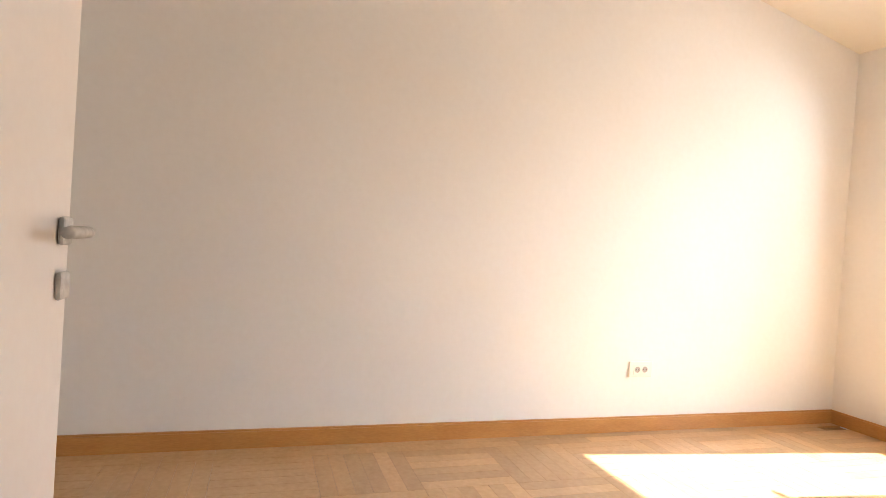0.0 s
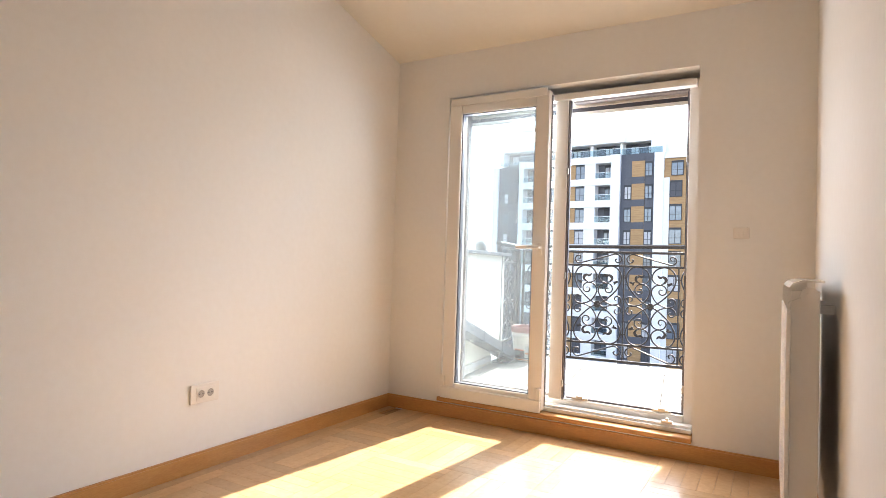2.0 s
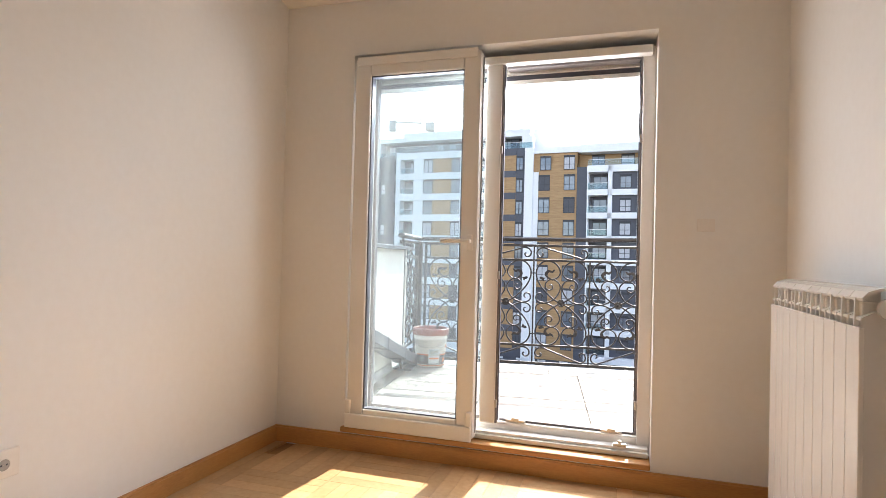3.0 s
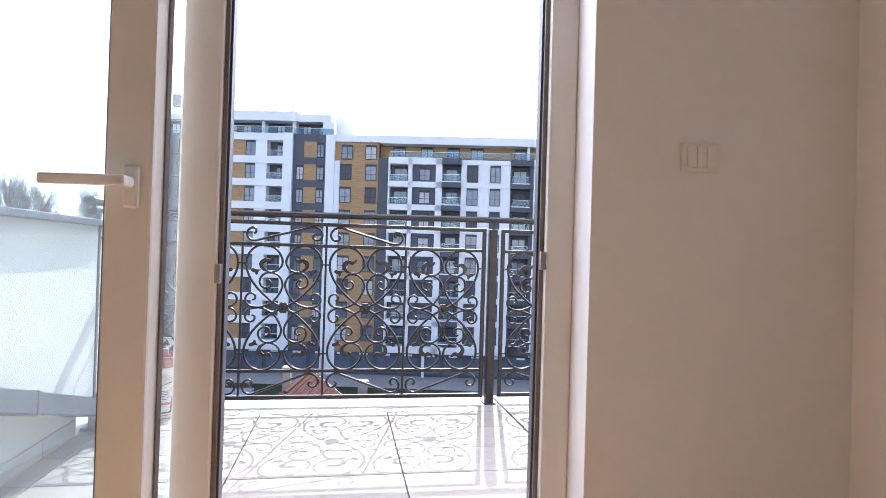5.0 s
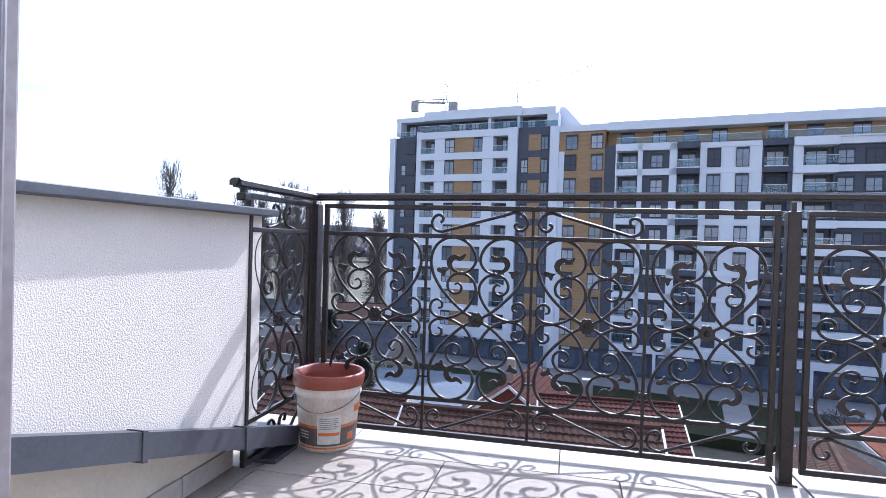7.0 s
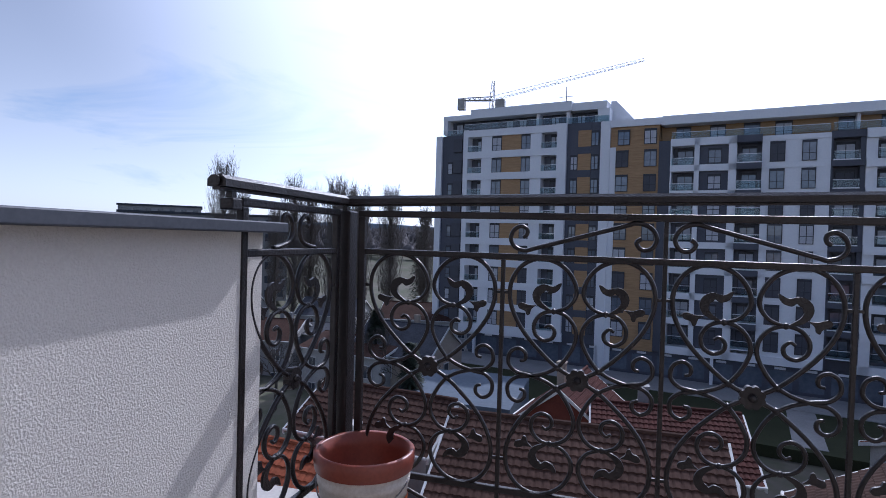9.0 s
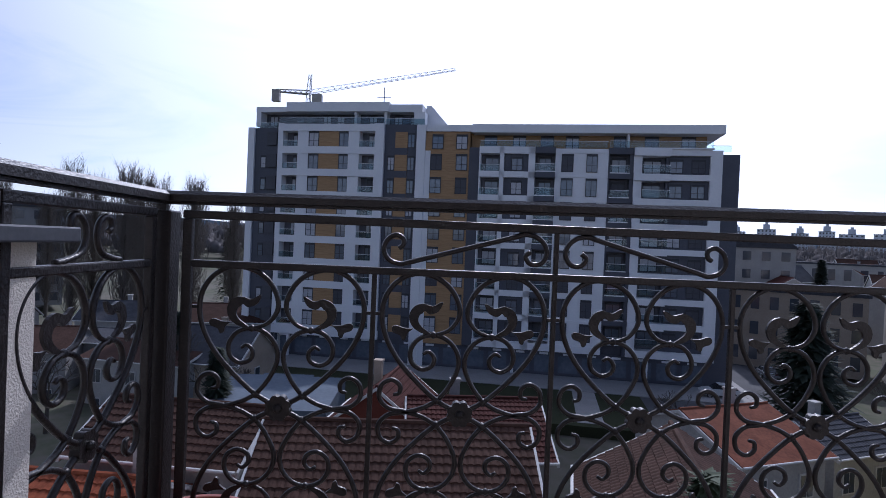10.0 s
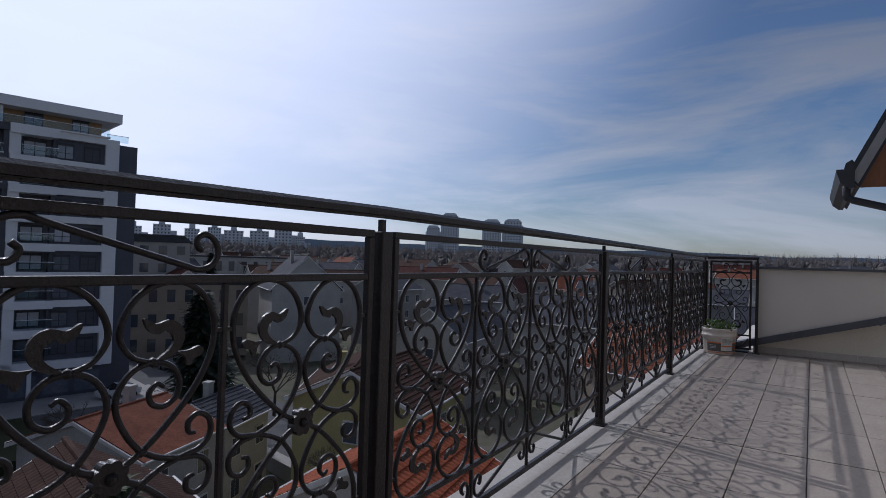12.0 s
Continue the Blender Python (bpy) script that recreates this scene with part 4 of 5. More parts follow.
ap("pier", M_BWHITE, (3.64, 4.91, 0.0, 1.49, BASE + 0.6, 14.35))
ap("pier", M_BWHITE, (9.38, 10.58, 0.1, 1.49, GZ, 14.2))
ap("dark_bay", M_BDARK, (-13.95, -10.28, 0.55, 1.49, BASE - 0.5, 13.75))
ap("dark_bay", M_BDARK, (4.91, 9.38, 0.50, 1.49, BASE - 0.5, 14.3))
ap("wood_bay", M_BWOOD, (10.58, 16.46, 0.35, 1.49, BASE - 0.5, 11.9), (10.58, 16.46, 0.55, 1.49, 11.9, 13.3), label="brown wood facade cladding")
ap("white_return", M_BWHITE, (10.58, 11.3, 0.30, 0.55, GZ, 10.9))
ap("dark_bay", M_BDARK, (16.46, 17.86, 0.45, 1.49, BASE - 0.4, 11.4))
for z in TOP_A + [TOP_A[-1] - 3.0]:
    if z > BASE:
        ap("floor_band", M_BWHITE, (-9.56, 3.64, 0.0, 1.49, z, z + 0.95))
ap("floor_band", M_BWHITE, (-9.56, 3.64, 0.0, 1.49, BASE + 0.6, TOP_A[-1] - 2.05))
for z in TOP_B:
    ap("floor_band", M_BWHITE, (17.86, 20.53, -0.1, 1.49, z, z + 0.75), (20.53, 25.03, 0.0, 1.49, z, z + 0.75))
    ap("floor_band", M_BWHITE, (37.15, 41.4, -0.45, 1.49, z - 0.12, z + 0.72), (41.4, 46.07, 0.0, 1.49, z, z + 0.72))
    ap("balcony_box", M_BDARK, (25.03, 27.58, -0.35, 1.49, z + 0.05, z + 0.82))
    ap("balcony_box", M_BDARK, (34.09, 37.15, 0.1, 1.49, z + 0.10, z + 0.85))
    ap("slab_edge", M_BWHITE, (25.03, 27.6, -0.38, 1.49, z - 2.28, z - 2.16), (34.3, 36.7, 0.0, 1.49, z - 2.28, z - 2.16))
    ap("floor_line", M_BWHITE, (27.58, 34.09, 0.18, 0.248, z + 0.15, z + 0.42))
for s0, s1 in ((20.53, 21.07), (24.19, 25.03), (37.15, 38.12), (17.86, 18.02)):
    ap("pier", M_BWHITE, (s0, s1, 0.0, 1.49, BASE - 0.4, 11.4))
ap("white_bay", M_BWHITE, (27.58, 34.09, 0.25, 1.49, BASE - 0.4, 11.35))
ap("pier", M_BWHITE, (46.07, 47.45, 0.15, 1.49, BASE - 0.4, 11.3))
ap("dark_bay", M_BDARK, (47.45, 49.7, 1.2, 14, GZ, 11.0))
ap("dark_bay", M_BDARK, (34.09, 34.27, 0.3, 1.49, BASE - 0.4, 11.4), (36.7, 37.15, 0.3, 1.49, BASE - 0.4, 11.4))
ap("dark_infill", M_BDARK, (21.07, 24.19, 0.5, 1.49, BASE, 11.0))
ap("dark_infill", M_BDARK, (41.05, 46.07, 0.6, 1.49, BASE, 11.0))
ap("wood_infill", M_BWOOD, (-4.38, -1.5, 0.28, 1.49, BASE + 0.6, 14.0), label="brown wood facade cladding")
ap("wood_infill", M_BWOOD, (6.39, 8.09, 0.44, 0.50, BASE + 0.6, 13.4), label="brown wood facade cladding")
for z in TOP_A:
    ap("dark_band", M_BDARK, (6.39, 8.09, 0.40, 0.44, z + 0.02, z + 0.92))
ap("white_infill", M_BWHITE, (-7.43, -5.85, 0.12, 1.49, BASE + 0.6, 14.0), (-0.09, 1.46, 0.12, 1.49, BASE + 0.6, 14.0))
# recessed top floors and roofs
ap("top_floor", M_BDARK, (-13.2, 9.6, 2.2, 14, 14.25, 16.05))
ap("top_pier", M_BWHITE, (-13.9, -13.2, 0.5, 14, 14.0, 16.0), (0.4, 0.8, 0.8, 2.2, 14.25, 16.0), (4.6, 5.0, 0.8, 2.2, 14.25, 16.0), (8.8, 10.3, 0.6, 2.2, 14.25, 16.0))
rf = ap("roof_slab", M_BWHITE, (-14.0, -9.3, 0.6, 15, 15.95, 16.65), (-9.3, 5.4, 0.2, 15, 15.95, 17.20), (5.4, 9.9, 0.6, 15, 15.95, 16.95), label="white flat roof edge")
pm = bmesh.new()
prism(pm, [(9.9, 14.2), (9.9, 17.35), (10.6, 17.35), (13.4, 14.3), (13.4, 14.0)], "y", 3.0, 15.0)
part("stair_parapet", pm, M_BWHITE, apt)
ap("top_floor", M_BWOOD, (16.5, 46.0, 2.0, 14, 11.3, 13.45), label="wood-clad recessed top floor")
ap("top_wood", M_BWOOD, (10.58, 16.5, 0.6, 14, 13.3, 13.45))
ap("top_pier", M_BWHITE, (36.3, 36.6, 0.6, 2.0, 11.3, 13.3))
ap("roof_slab", M_BWHITE, (10.4, 16.8, 0.3, 15, 13.4, 14.25), (16.8, 47.6, 0.0, 15, 13.25, 14.3), label="white flat roof edge")
ap("roof_parapet", M_BWHITE, (17.86, 25.03, 0.0, 0.4, 11.38, 11.5), (37.15, 46.33, -0.3, 0.4, 11.35, 11.5))
for s in (-4.6, -2.9, 19.5, 21.2, 33.0, 34.6):
    ap("roof_vent", M_BDARK, (s, s + 0.9, 4, 5, 14.302 if s > 10 else 17.2, 14.65 if s > 10 else 17.5))
mb = bmesh.new()
tube(mb, [(3.2, 5, 17.2), (3.2, 5, 20.4)], 0.06, 6)
tube(mb, [(2.2, 5, 19.0), (4.2, 5, 19.0)], 0.04, 6)
part("antenna", mb, M_BDARK, apt)

PANES = {}


def apt_window(s0, s1, z0, z1, y, kind=0):
    """A dark-framed window with two lights; kind 0 glass, 1 blind lowered, 2 curtained."""
    w, h = round(s1 - s0, 2), round(z1 - z0, 2)
    if (w, h) not in PANES:
        f = 0.08
        top = h - 0.28
        dims = [(0, f, -0.06, 0.03, 0, h), (w - f, w, -0.06, 0.03, 0, h), (f, w - f, -0.06, 0.03, 0, f), (f, w - f, -0.06, 0.03, top, h)]
        cols = [(f, w / 2 - f / 2), (w / 2 + f / 2, w - f)] if w > 0.9 else [(f, w - f)]
        if w > 0.9:
            dims.append((w / 2 - f / 2, w / 2 + f / 2, -0.05, 0.03, f, top))
        fb_ = bmesh.new()
        for d in dims:
            box(fb_, *d)
        bmesh.ops.remove_doubles(fb_, verts=fb_.verts, dist=0.001)
        PANES[w, h] = (mesh_of("window_frame", fb_, M_BFRAME), [[mesh_of("pane", boxes((c0, c1, -0.02, 0.0, f, top)), m) for c0, c1 in cols] for m in (M_BGLASS, M_BBLIND, M_CURTAIN)], mesh_of("glazing_bar", boxes((f, w - f, -0.035, -0.021, h * 0.36, h * 0.36 + 0.06)), M_BFRAME))
    fr, pn, bar = PANES[w, h]
    o = part("window", fr, None, apt)
    o.location = (s0, y, z0)
    for me in pn[kind]:
        part("pane", me, None, o)
    part("glazing_bar", bar, None, o)
    return o


def rail_glass(s0, s1, z0, z1, y):
    key = ("glass", round(s1 - s0, 2), round(z1 - z0, 2))
    if key not in PANES:
        PANES[key] = (mesh_of("balcony_glass", boxes((0, s1 - s0, 0, 0.02, 0, z1 - z0)), M_RAILGLASS), mesh_of("top_rail", boxes((0, s1 - s0, -0.02, 0.04, z1 - z0 + 0.002, z1 - z0 + 0.05)), M_BWHITE))
    a = part("balcony_glass", PANES[key][0], None, apt)
    a.location = (s0, y, z0)
    part("top_rail", PANES[key][1], None, a)


rw = random.Random(11)
pick = lambda: rw.choice((0, 0, 1, 2, 0, 2))
for k, z in enumerate(TOP_A):
    zb = z - 2.05
    apt_window(-5.85, -4.40, zb, z, 0.30, pick())
    apt_window(-1.48, -0.09, zb, z, 0.30, pick())
    for s0, s1 in ((-9.56, -7.43), (1.46, 3.64)):
        rail_glass(s0 + 0.02, s1 - 0.02, zb, zb + 0.75, 0.08)
        apt_window(s0 + 0.9, s1 - 0.1, zb, zb + 1.9, 1.44, pick())
    if k:
        apt_window(-13.0, -12.2, zb, z - 0.3, 0.50, pick())
        apt_window(5.40, 6.36, zb, z - 0.1, 0.44, pick())
    ap("privacy_screen", M_BBLIND, (-12.0, -10.6, 0.2, 0.5, zb + 0.1, zb + 1.95))
    apt_window(8.12, 9.10, zb, z - 0.1, 0.44, pick())
for k, z in enumerate([13.0] + TOP_B):
    zz = z - 0.15 if k else z
    yy = 0.48 if not k else 0.28
    if k:
        apt_window(11.33, 12.87, zz - 2.1, zz, yy, pick())
        apt_window(14.75, 16.25, zz - 2.1, zz, yy, pick())
    else:
        apt_window(11.5, 13.0, 11.1, 13.0, 0.28, 0)
        apt_window(14.7, 16.2, 11.1, 13.0, 0.28, 2)
for k, z in enumerate(TOP_B):
    zb = z - 2.3
    rail_glass(18.0, 20.5, zb, zb + 0.85, -0.06)
    apt_window(18.5, 20.3, zb + 0.2, zb + 2.1, 1.44, pick())
    apt_window(22.0, 23.45, zb + 0.2, zb + 1.95, 0.44, pick())
    rail_glass(25.05, 27.56, zb + 0.15, zb + 1.0, -0.32)
    apt_window(25.5, 27.1, zb + 0.15, zb + 2.1, 1.42, pick())
    apt_window(28.34, 29.83, zb + 0.1, z + 0.05, 0.20, rw.choice((1, 1, 0)))
    apt_window(31.41, 32.79, zb + 0.1, z + 0.05, 0.20, rw.choice((1, 0, 2)))
    rail_glass(34.3, 36.68, zb + 0.15, zb + 0.95, 0.06)
    apt_window(34.6, 36.4, zb + 0.15, zb + 2.1, 1.42, pick())
    rail_glass(38.14, 41.38, zb + 0.25, zb + 1.05, -0.4)
    apt_window(38.5, 40.6, zb + 0.2, zb + 2.0, 1.44, pick())
    apt_window(41.4, 43.0, zb + 0.2, zb + 1.9, 0.54, rw.choice((1, 0, 2)))
    apt_window(44.0, 45.6, zb + 0.2, zb + 1.9, 0.54, rw.choice((1, 0, 1)))
for s in (-12.6, -8.6, -6.9, -4.6, -2.6, 2.1, 5.7, 8.0):
    apt_window(s, s + 1.15, 14.30, 15.85, 2.14, rw.choice((0, 2, 2)))
for s in (18.2, 22.0, 25.6, 28.8, 34.8, 38.6, 43.0):
    apt_window(s, s + 1.7, 11.35, 13.2, 1.94, rw.choice((0, 2)))
for s0, s1, z0, y in ((-13.9, -10.3, 13.76, 0.5), (-10.2, 4.9, 14.36, 0.1), (4.95, 10.3, 14.32, 0.55), (17.9, 34.0, 11.51, 0.3), (34.2, 46.3, 11.52, -0.1), (46.4, 48.7, 11.3, 1.3)):
    rail_glass(s0, s1, z0, z0 + 0.75, y)
for s in range(-13, 47, 3):
    ap("shop_window", M_BGLASS, (s, s + 2.4, 0.84, 0.895, GZ + 0.5, GZ + 2.6))
    ap("sign", M_BWHITE, (s + 0.6, s + 1.7, 0.78, 0.84, GZ + 2.72, GZ + 2.98))
for s in (-8.0, 9.5, 23.0, 39.5):
    ap("column", M_BWHITE, (s, s + 0.35, 0.1, 0.5, GZ, BASE - 0.4))

# ---- crane ----
M_CRANE = material("pale crane steel", (0.42, 0.40, 0.36), 0.5, second=(0.30, 0.28, 0.25), scale=1)
crane = thing("tower_crane", "pale lattice tower crane behind the apartment building", "crane")
CR, CT, CC = Vector((-32.6, 143.0, 31.6)), Vector((3.9, 145.4, 40.0)), Vector((-40.2, 141.8, 31.6))


def lattice(name, a, b, w, n, r):
    bm = bmesh.new()
    d = (b - a)
    side = d.cross(Vector((0, 0, 1)) if abs(d.normalized().z) < 0.8 else Vector((0, 1, 0))).normalized()
    up = side.cross(d).normalized()
    ch = [(side * w / 2, ), (-side * w / 2, ), (up * w * 0.8, )]
    for c, in ch:
        tube(bm, [a + c, b + c * 0.6], r, 4)
    for i in range(n):
        for j in range(3):
            c0, c1 = ch[j][0], ch[(j + 1) % 3][0]
            f0, f1 = i / n, (i + 1) / n
            tube(bm, [a + d * f0 + c0 * (1 - 0.4 * f0), a + d * f1 + c1 * (1 - 0.4 * f1)], r * 0.6, 3)
    return part(name, bm, M_CRANE, crane)


lattice("mast", Vector((-32.6, 143.0, GZ)), CR, 1.8, 20, 0.09)
lattice("jib", CR, CT, 1.3, 26, 0.055)
lattice("counter_jib", CR, CC, 1.2, 6, 0.14)
lattice("tower_top", CR, CR + Vector((0.3, 0, 5.0)), 1.2, 3, 0.08)
part("counterweight", boxes((CC.x - 0.9, CC.x + 0.9, CC.y - 0.8, CC.y + 0.8, CC.z - 2.4, CC.z + 0.4)), M_CRANE, crane)
part("cab", boxes((CR.x + 1.0, CR.x + 3.4, CR.y - 0.9, CR.y + 0.9, CR.z - 2.2, CR.z + 0.1), bevel=0.2), M_CRANE, crane)

# ---- houses ----
def tile_mat(name, c):
    return material(name, c, 0.85, second=tuple(v * 0.55 for v in c), scale=0.9, fine=5, bump=0.2, bump_scale=20, spec=0.08)


T_BROWN = tile_mat("dark brown roof tile", (0.075, 0.042, 0.032))
T_RED = tile_mat("orange red roof tile", (0.29, 0.085, 0.042))
T_ORANGE = tile_mat("faded orange roofing", (0.20, 0.075, 0.045))
T_DARKRED = tile_mat("dark red roof tile", (0.085, 0.032, 0.026))
T_GREY = tile_mat("grey roofing", (0.085, 0.088, 0.10))
T_BLUE = material("blue grey sheet roof", (0.12, 0.145, 0.18), 0.8, 0.0, second=(0.09, 0.11, 0.14), scale=0.5, fine=3, spec=0.1)
W_WHITE = material("pale house render", (0.44, 0.43, 0.41), 0.85, second=(0.34, 0.33, 0.315), scale=0.5, fine=6, spec=0.1)
W_YELLOW = material("yellow house render", (0.42, 0.36, 0.17), 0.85, second=(0.34, 0.295, 0.14), scale=0.5, fine=6, spec=0.1)
W_GREY = material("grey house render", (0.30, 0.295, 0.29), 0.85, second=(0.24, 0.235, 0.23), scale=0.5, fine=6, spec=0.1)
W_TAN = material("tan house render", (0.42, 0.35, 0.28), 0.85, second=(0.34, 0.28, 0.22), scale=0.5, fine=6, spec=0.1)
W_BRICK = material("dark red gable boarding", (0.16, 0.05, 0.035), 0.8, second=(0.12, 0.038, 0.028), scale=1, fine=8, spec=0.1)
W_LINE = material("white verge board", (0.62, 0.61, 0.59), 0.6)
H_PANE = material("house window glass", (0.07, 0.08, 0.10), 0.08, spec=0.8)


def tiled_slope(w, run, drop, over, course=0.36, wave=0.26):
    """A slope of pantiles: starts at the ridge (y 0) and falls towards -y; stepped courses with rounded rolls."""
    length = math.hypot(run, drop)
    n, k = max(3, int(length / course)), max(4, int(w / wave))
    verts, faces = [], []
    cols = k * 3 + 1
    for j in range(n):
        for e in (0, 1):
            f = (j + e) / n
            lift = 0.0 if e == 0 else 0.045
            for i in range(cols):
                x = -w / 2 + w * i / (cols - 1)
                roll = 0.035 * abs(math.sin(math.pi * i / 3))
                verts.append((x, -run * f, -drop * f + lift + roll))
    for r in range(2 * n - 1):
        for i in range(cols - 1):
            a = r * cols + i
            faces.append((a, a + 1, a + cols + 1, a + cols))
    me = bpy.data.meshes.new("roof_tiles")
    me.from_pydata(verts, [], faces)
    me.update()
    return me


def house(x, y, w, half, ridge, eave, rot, roof_m, wall_m, label, tiles=True, windows=True, chimney=True, gable_m=None, seed=0, name="house"):
    """Gabled house: ridge along its own x."""
    h = thing(name, label, "house", pose(x, y, 0, 0, 0, rot), group="houses below the terrace")
    drop = ridge - eave
    part("wall", boxes((-w / 2 + 0.25, w / 2 - 0.25, -half + 0.35, half - 0.35, GZ - 6, eave + 0.05)), wall_m, h)
    for s in (-1, 1):
        g = bmesh.new()
        prism(g, [(-half + 0.35, eave + 0.05), (half - 0.35, eave + 0.05), (0, ridge - 0.12)], "x", s * (w / 2 - 0.25) - 0.1, s * (w / 2 - 0.25) + 0.1)
        part("gable", g, gable_m or wall_m, h)
        for q in (-1, 1):
            v = bmesh.new()
            prism(v, [(0, ridge - 0.02), (0, ridge - 0.22), (q * (half + 0.15), eave - 0.28), (q * (half + 0.15), eave - 0.06)], "x", s * w / 2 - 0.06 + 0.04 * s, s * w / 2 + 0.06 + 0.04 * s)
            part("verge_board", v, W_LINE, h)
    for q in (0, 180):
        if tiles:
            me = tiled_slope(w, half + 0.15, drop * (half + 0.15) / half, 0)
            me.materials.append(roof_m)
            r = tagged(new("roof_tiles", me), kind="stuff")
        else:
            b = bmesh.new()
            prism(b, [(0, 0.05), (0, -0.05), (-half - 0.15, -drop * (half + 0.15) / half - 0.05), (-half - 0.15, -drop * (half + 0.15) / half + 0.05)], "x", -w / 2, w / 2)
            r = part("roof", b, roof_m)
        r.parent = h
        r.matrix_local = pose(0, 0, ridge, 0, 0, q)
    rb2 = bmesh.new()
    tube(rb2, [(-w / 2, 0, ridge + 0.02), (w / 2, 0, ridge + 0.02)], 0.11, 8)
    part("ridge_cap", rb2, roof_m, h)
    for s in (-1, 1):
        gt = bmesh.new()
        tube(gt, [(-w / 2, s * (half + 0.20), eave - 0.06), (w / 2, s * (half + 0.20), eave - 0.06)], 0.07, 8)
        part("gutter", gt, W_LINE, h)
    rr = random.Random(seed + int(x * 7 + y))
    if chimney:
        cx = rr.uniform(-0.3, 0.3) * w
        part("chimney", boxes((cx, cx + 0.55, half * 0.2, half * 0.2 + 0.5, eave, ridge + 0.7), (cx - 0.06, cx + 0.61, half * 0.2 - 0.06, half * 0.2 + 0.56, ridge + 0.7, ridge + 0.82)), wall_m, h)
    if windows:
        for z in ([eave - 2.4, eave - 5.2]):
            n = max(1, int(w / 3))
            for i in range(n):
                cx = -w / 2 + w * (i + 0.5) / n
                o = part("window", boxes((cx - 0.55, cx + 0.55, -half + 0.27, -half + 0.37, z, z + 1.4)), W_LINE, h)
                part("pane", boxes((cx - 0.46, cx - 0.03, -half + 0.25, -half + 0.269, z + 0.09, z + 1.31)), H_PANE, o)
                part("pane", boxes((cx + 0.03, cx + 0.46, -half + 0.25, -half + 0.269, z + 0.09, z + 1.31)), H_PANE, o)
            for s in (-1, 1):
                ex = s * (w / 2 - 0.25)
                o = part("window", boxes((min(ex, ex + s * 0.09), max(ex, ex + s * 0.09), -0.55, 0.55, z, z + 1.4)), W_LINE, h)
                part("pane", boxes((min(ex + s * 0.09, ex + s * 0.11), max(ex + s * 0.09, ex + s * 0.11), -0.46, 0.46, z + 0.09, z + 1.31)), H_PANE, o)
    return h


house(0.1, 21.5, 9.6, 5.4, -6.0, -8.9, 1, T_BROWN, W_WHITE, "wide house with a dark brown pantile roof", chimney=False)
house(-8.7, 24.6, 7.0, 2.7, -6.5, -8.0, -8, T_BROWN, W_WHITE, "low white house with a brown pantile roof", chimney=False)
house(-10.2, 19.3, 5.4, 3.6, -7.3, -9.1, -6, T_RED, W_WHITE, "small house with a bright red pantile roof")
house(-6.6, 16.8, 3.6, 2.4, -8.4, -9.6, -6, T_RED, W_GREY, "low outbuilding with a red pantile roof", chimney=False)
house(-1.3, 38.5, 7.0, 3.6, -8.6, -11.4, 80, T_DARKRED, W_TAN, "narrow house with a dark red roof and gable", gable_m=W_BRICK)
house(3.8, 33.2, 7.6, 4.2, -8.4, -10.4, 3, T_DARKRED, W_GREY, "house with a dark red tiled roof")
house(19.8, 36.0, 7.0, 4.6, -9.3, -11.0, 18, T_ORANGE, W_WHITE, "house with a smooth faded orange roof", tiles=False)
house(10.0, 19.5, 8.5, 3.6, -6.3, -8.5, 76, T_BROWN, W_GREY, "grey gabled house with a brown pantile roof", chimney=False)
house(39.3, 34.2, 9.0, 4.4, -8.9, -10.9, 34, T_BROWN, W_YELLOW, "yellow rendered house with a brown tiled roof")
house(31.9, 25.6, 9.5, 4.6, -6.8, -8.9, 12, T_BROWN, W_YELLOW, "yellow rendered house with a dark tiled roof")
house(17.6, 13.6, 6.6, 3.8, -5.9, -7.9, 10, T_RED, W_WHITE, "white house with a bright red pantile roof")
house(27.2, 37.2, 6.0, 2.8, -10.2, -11.6, 20, T_GREY, W_WHITE, "low white house with a grey roof")
house(6.6, 13.2, 4.4, 2.3, -8.6, -9.6, 4, T_DARKRED, W_WHITE, "low shed with a dark red tiled roof", chimney=False)
structure("flat_roof", boxes((-14.2, -5.4, 38.0, 46.5, GZ, -11.1), (-13.4, -9.0, 47, 52, GZ, -12.4)), T_BLUE, "flat blue grey sheet metal roof", "roof")
ac = thing("air_conditioner", "white outdoor air conditioner unit on the roof", "air conditioner", pose(-9.3, 27.2, -7.9))
part("casing", boxes((-0.42, 0.42, -0.16, 0.16, 0, 0.62), bevel=0.03), W_LINE, ac)
part("stand", boxes((-0.36, 0.36, -0.14, 0.14, -0.6, -0.001)), M_CONCRETE, ac)
fb = bmesh.new()
lathe(fb, [(0.22, 0.165), (0.02, 0.175)], 20)
fan = part("fan_grille", fb, M_GREYSEAL, ac)
fan.matrix_local = pose(-0.12, 0, 0.31, 90, 0, 0)

# the mid-distance town
rt = random.Random(21)
taken = [(0, 21, 9), (-9, 24, 8), (-10, 19, 6), (-1, 38, 7), (4, 33, 7), (20, 36, 8), (10, 19, 7), (39, 34, 9), (32, 25, 9), (27, 37, 5), (66, 71, 10), (54, 58, 12), (47, 50, 8), (17, 13, 7)]
roofs, wallsm = (T_BROWN, T_DARKRED, T_GREY, T_BROWN, T_ORANGE, T_GREY), (W_WHITE, W_WHITE, W_TAN, W_GREY, W_WHITE)
names = {T_BROWN: "brown", T_RED: "red", T_DARKRED: "dark red", T_ORANGE: "faded orange", T_GREY: "grey"}
wnames = {W_WHITE: "pale", W_TAN: "tan", W_GREY: "grey"}
count = 0
for tries in range(900):
    if count >= 62:
        break
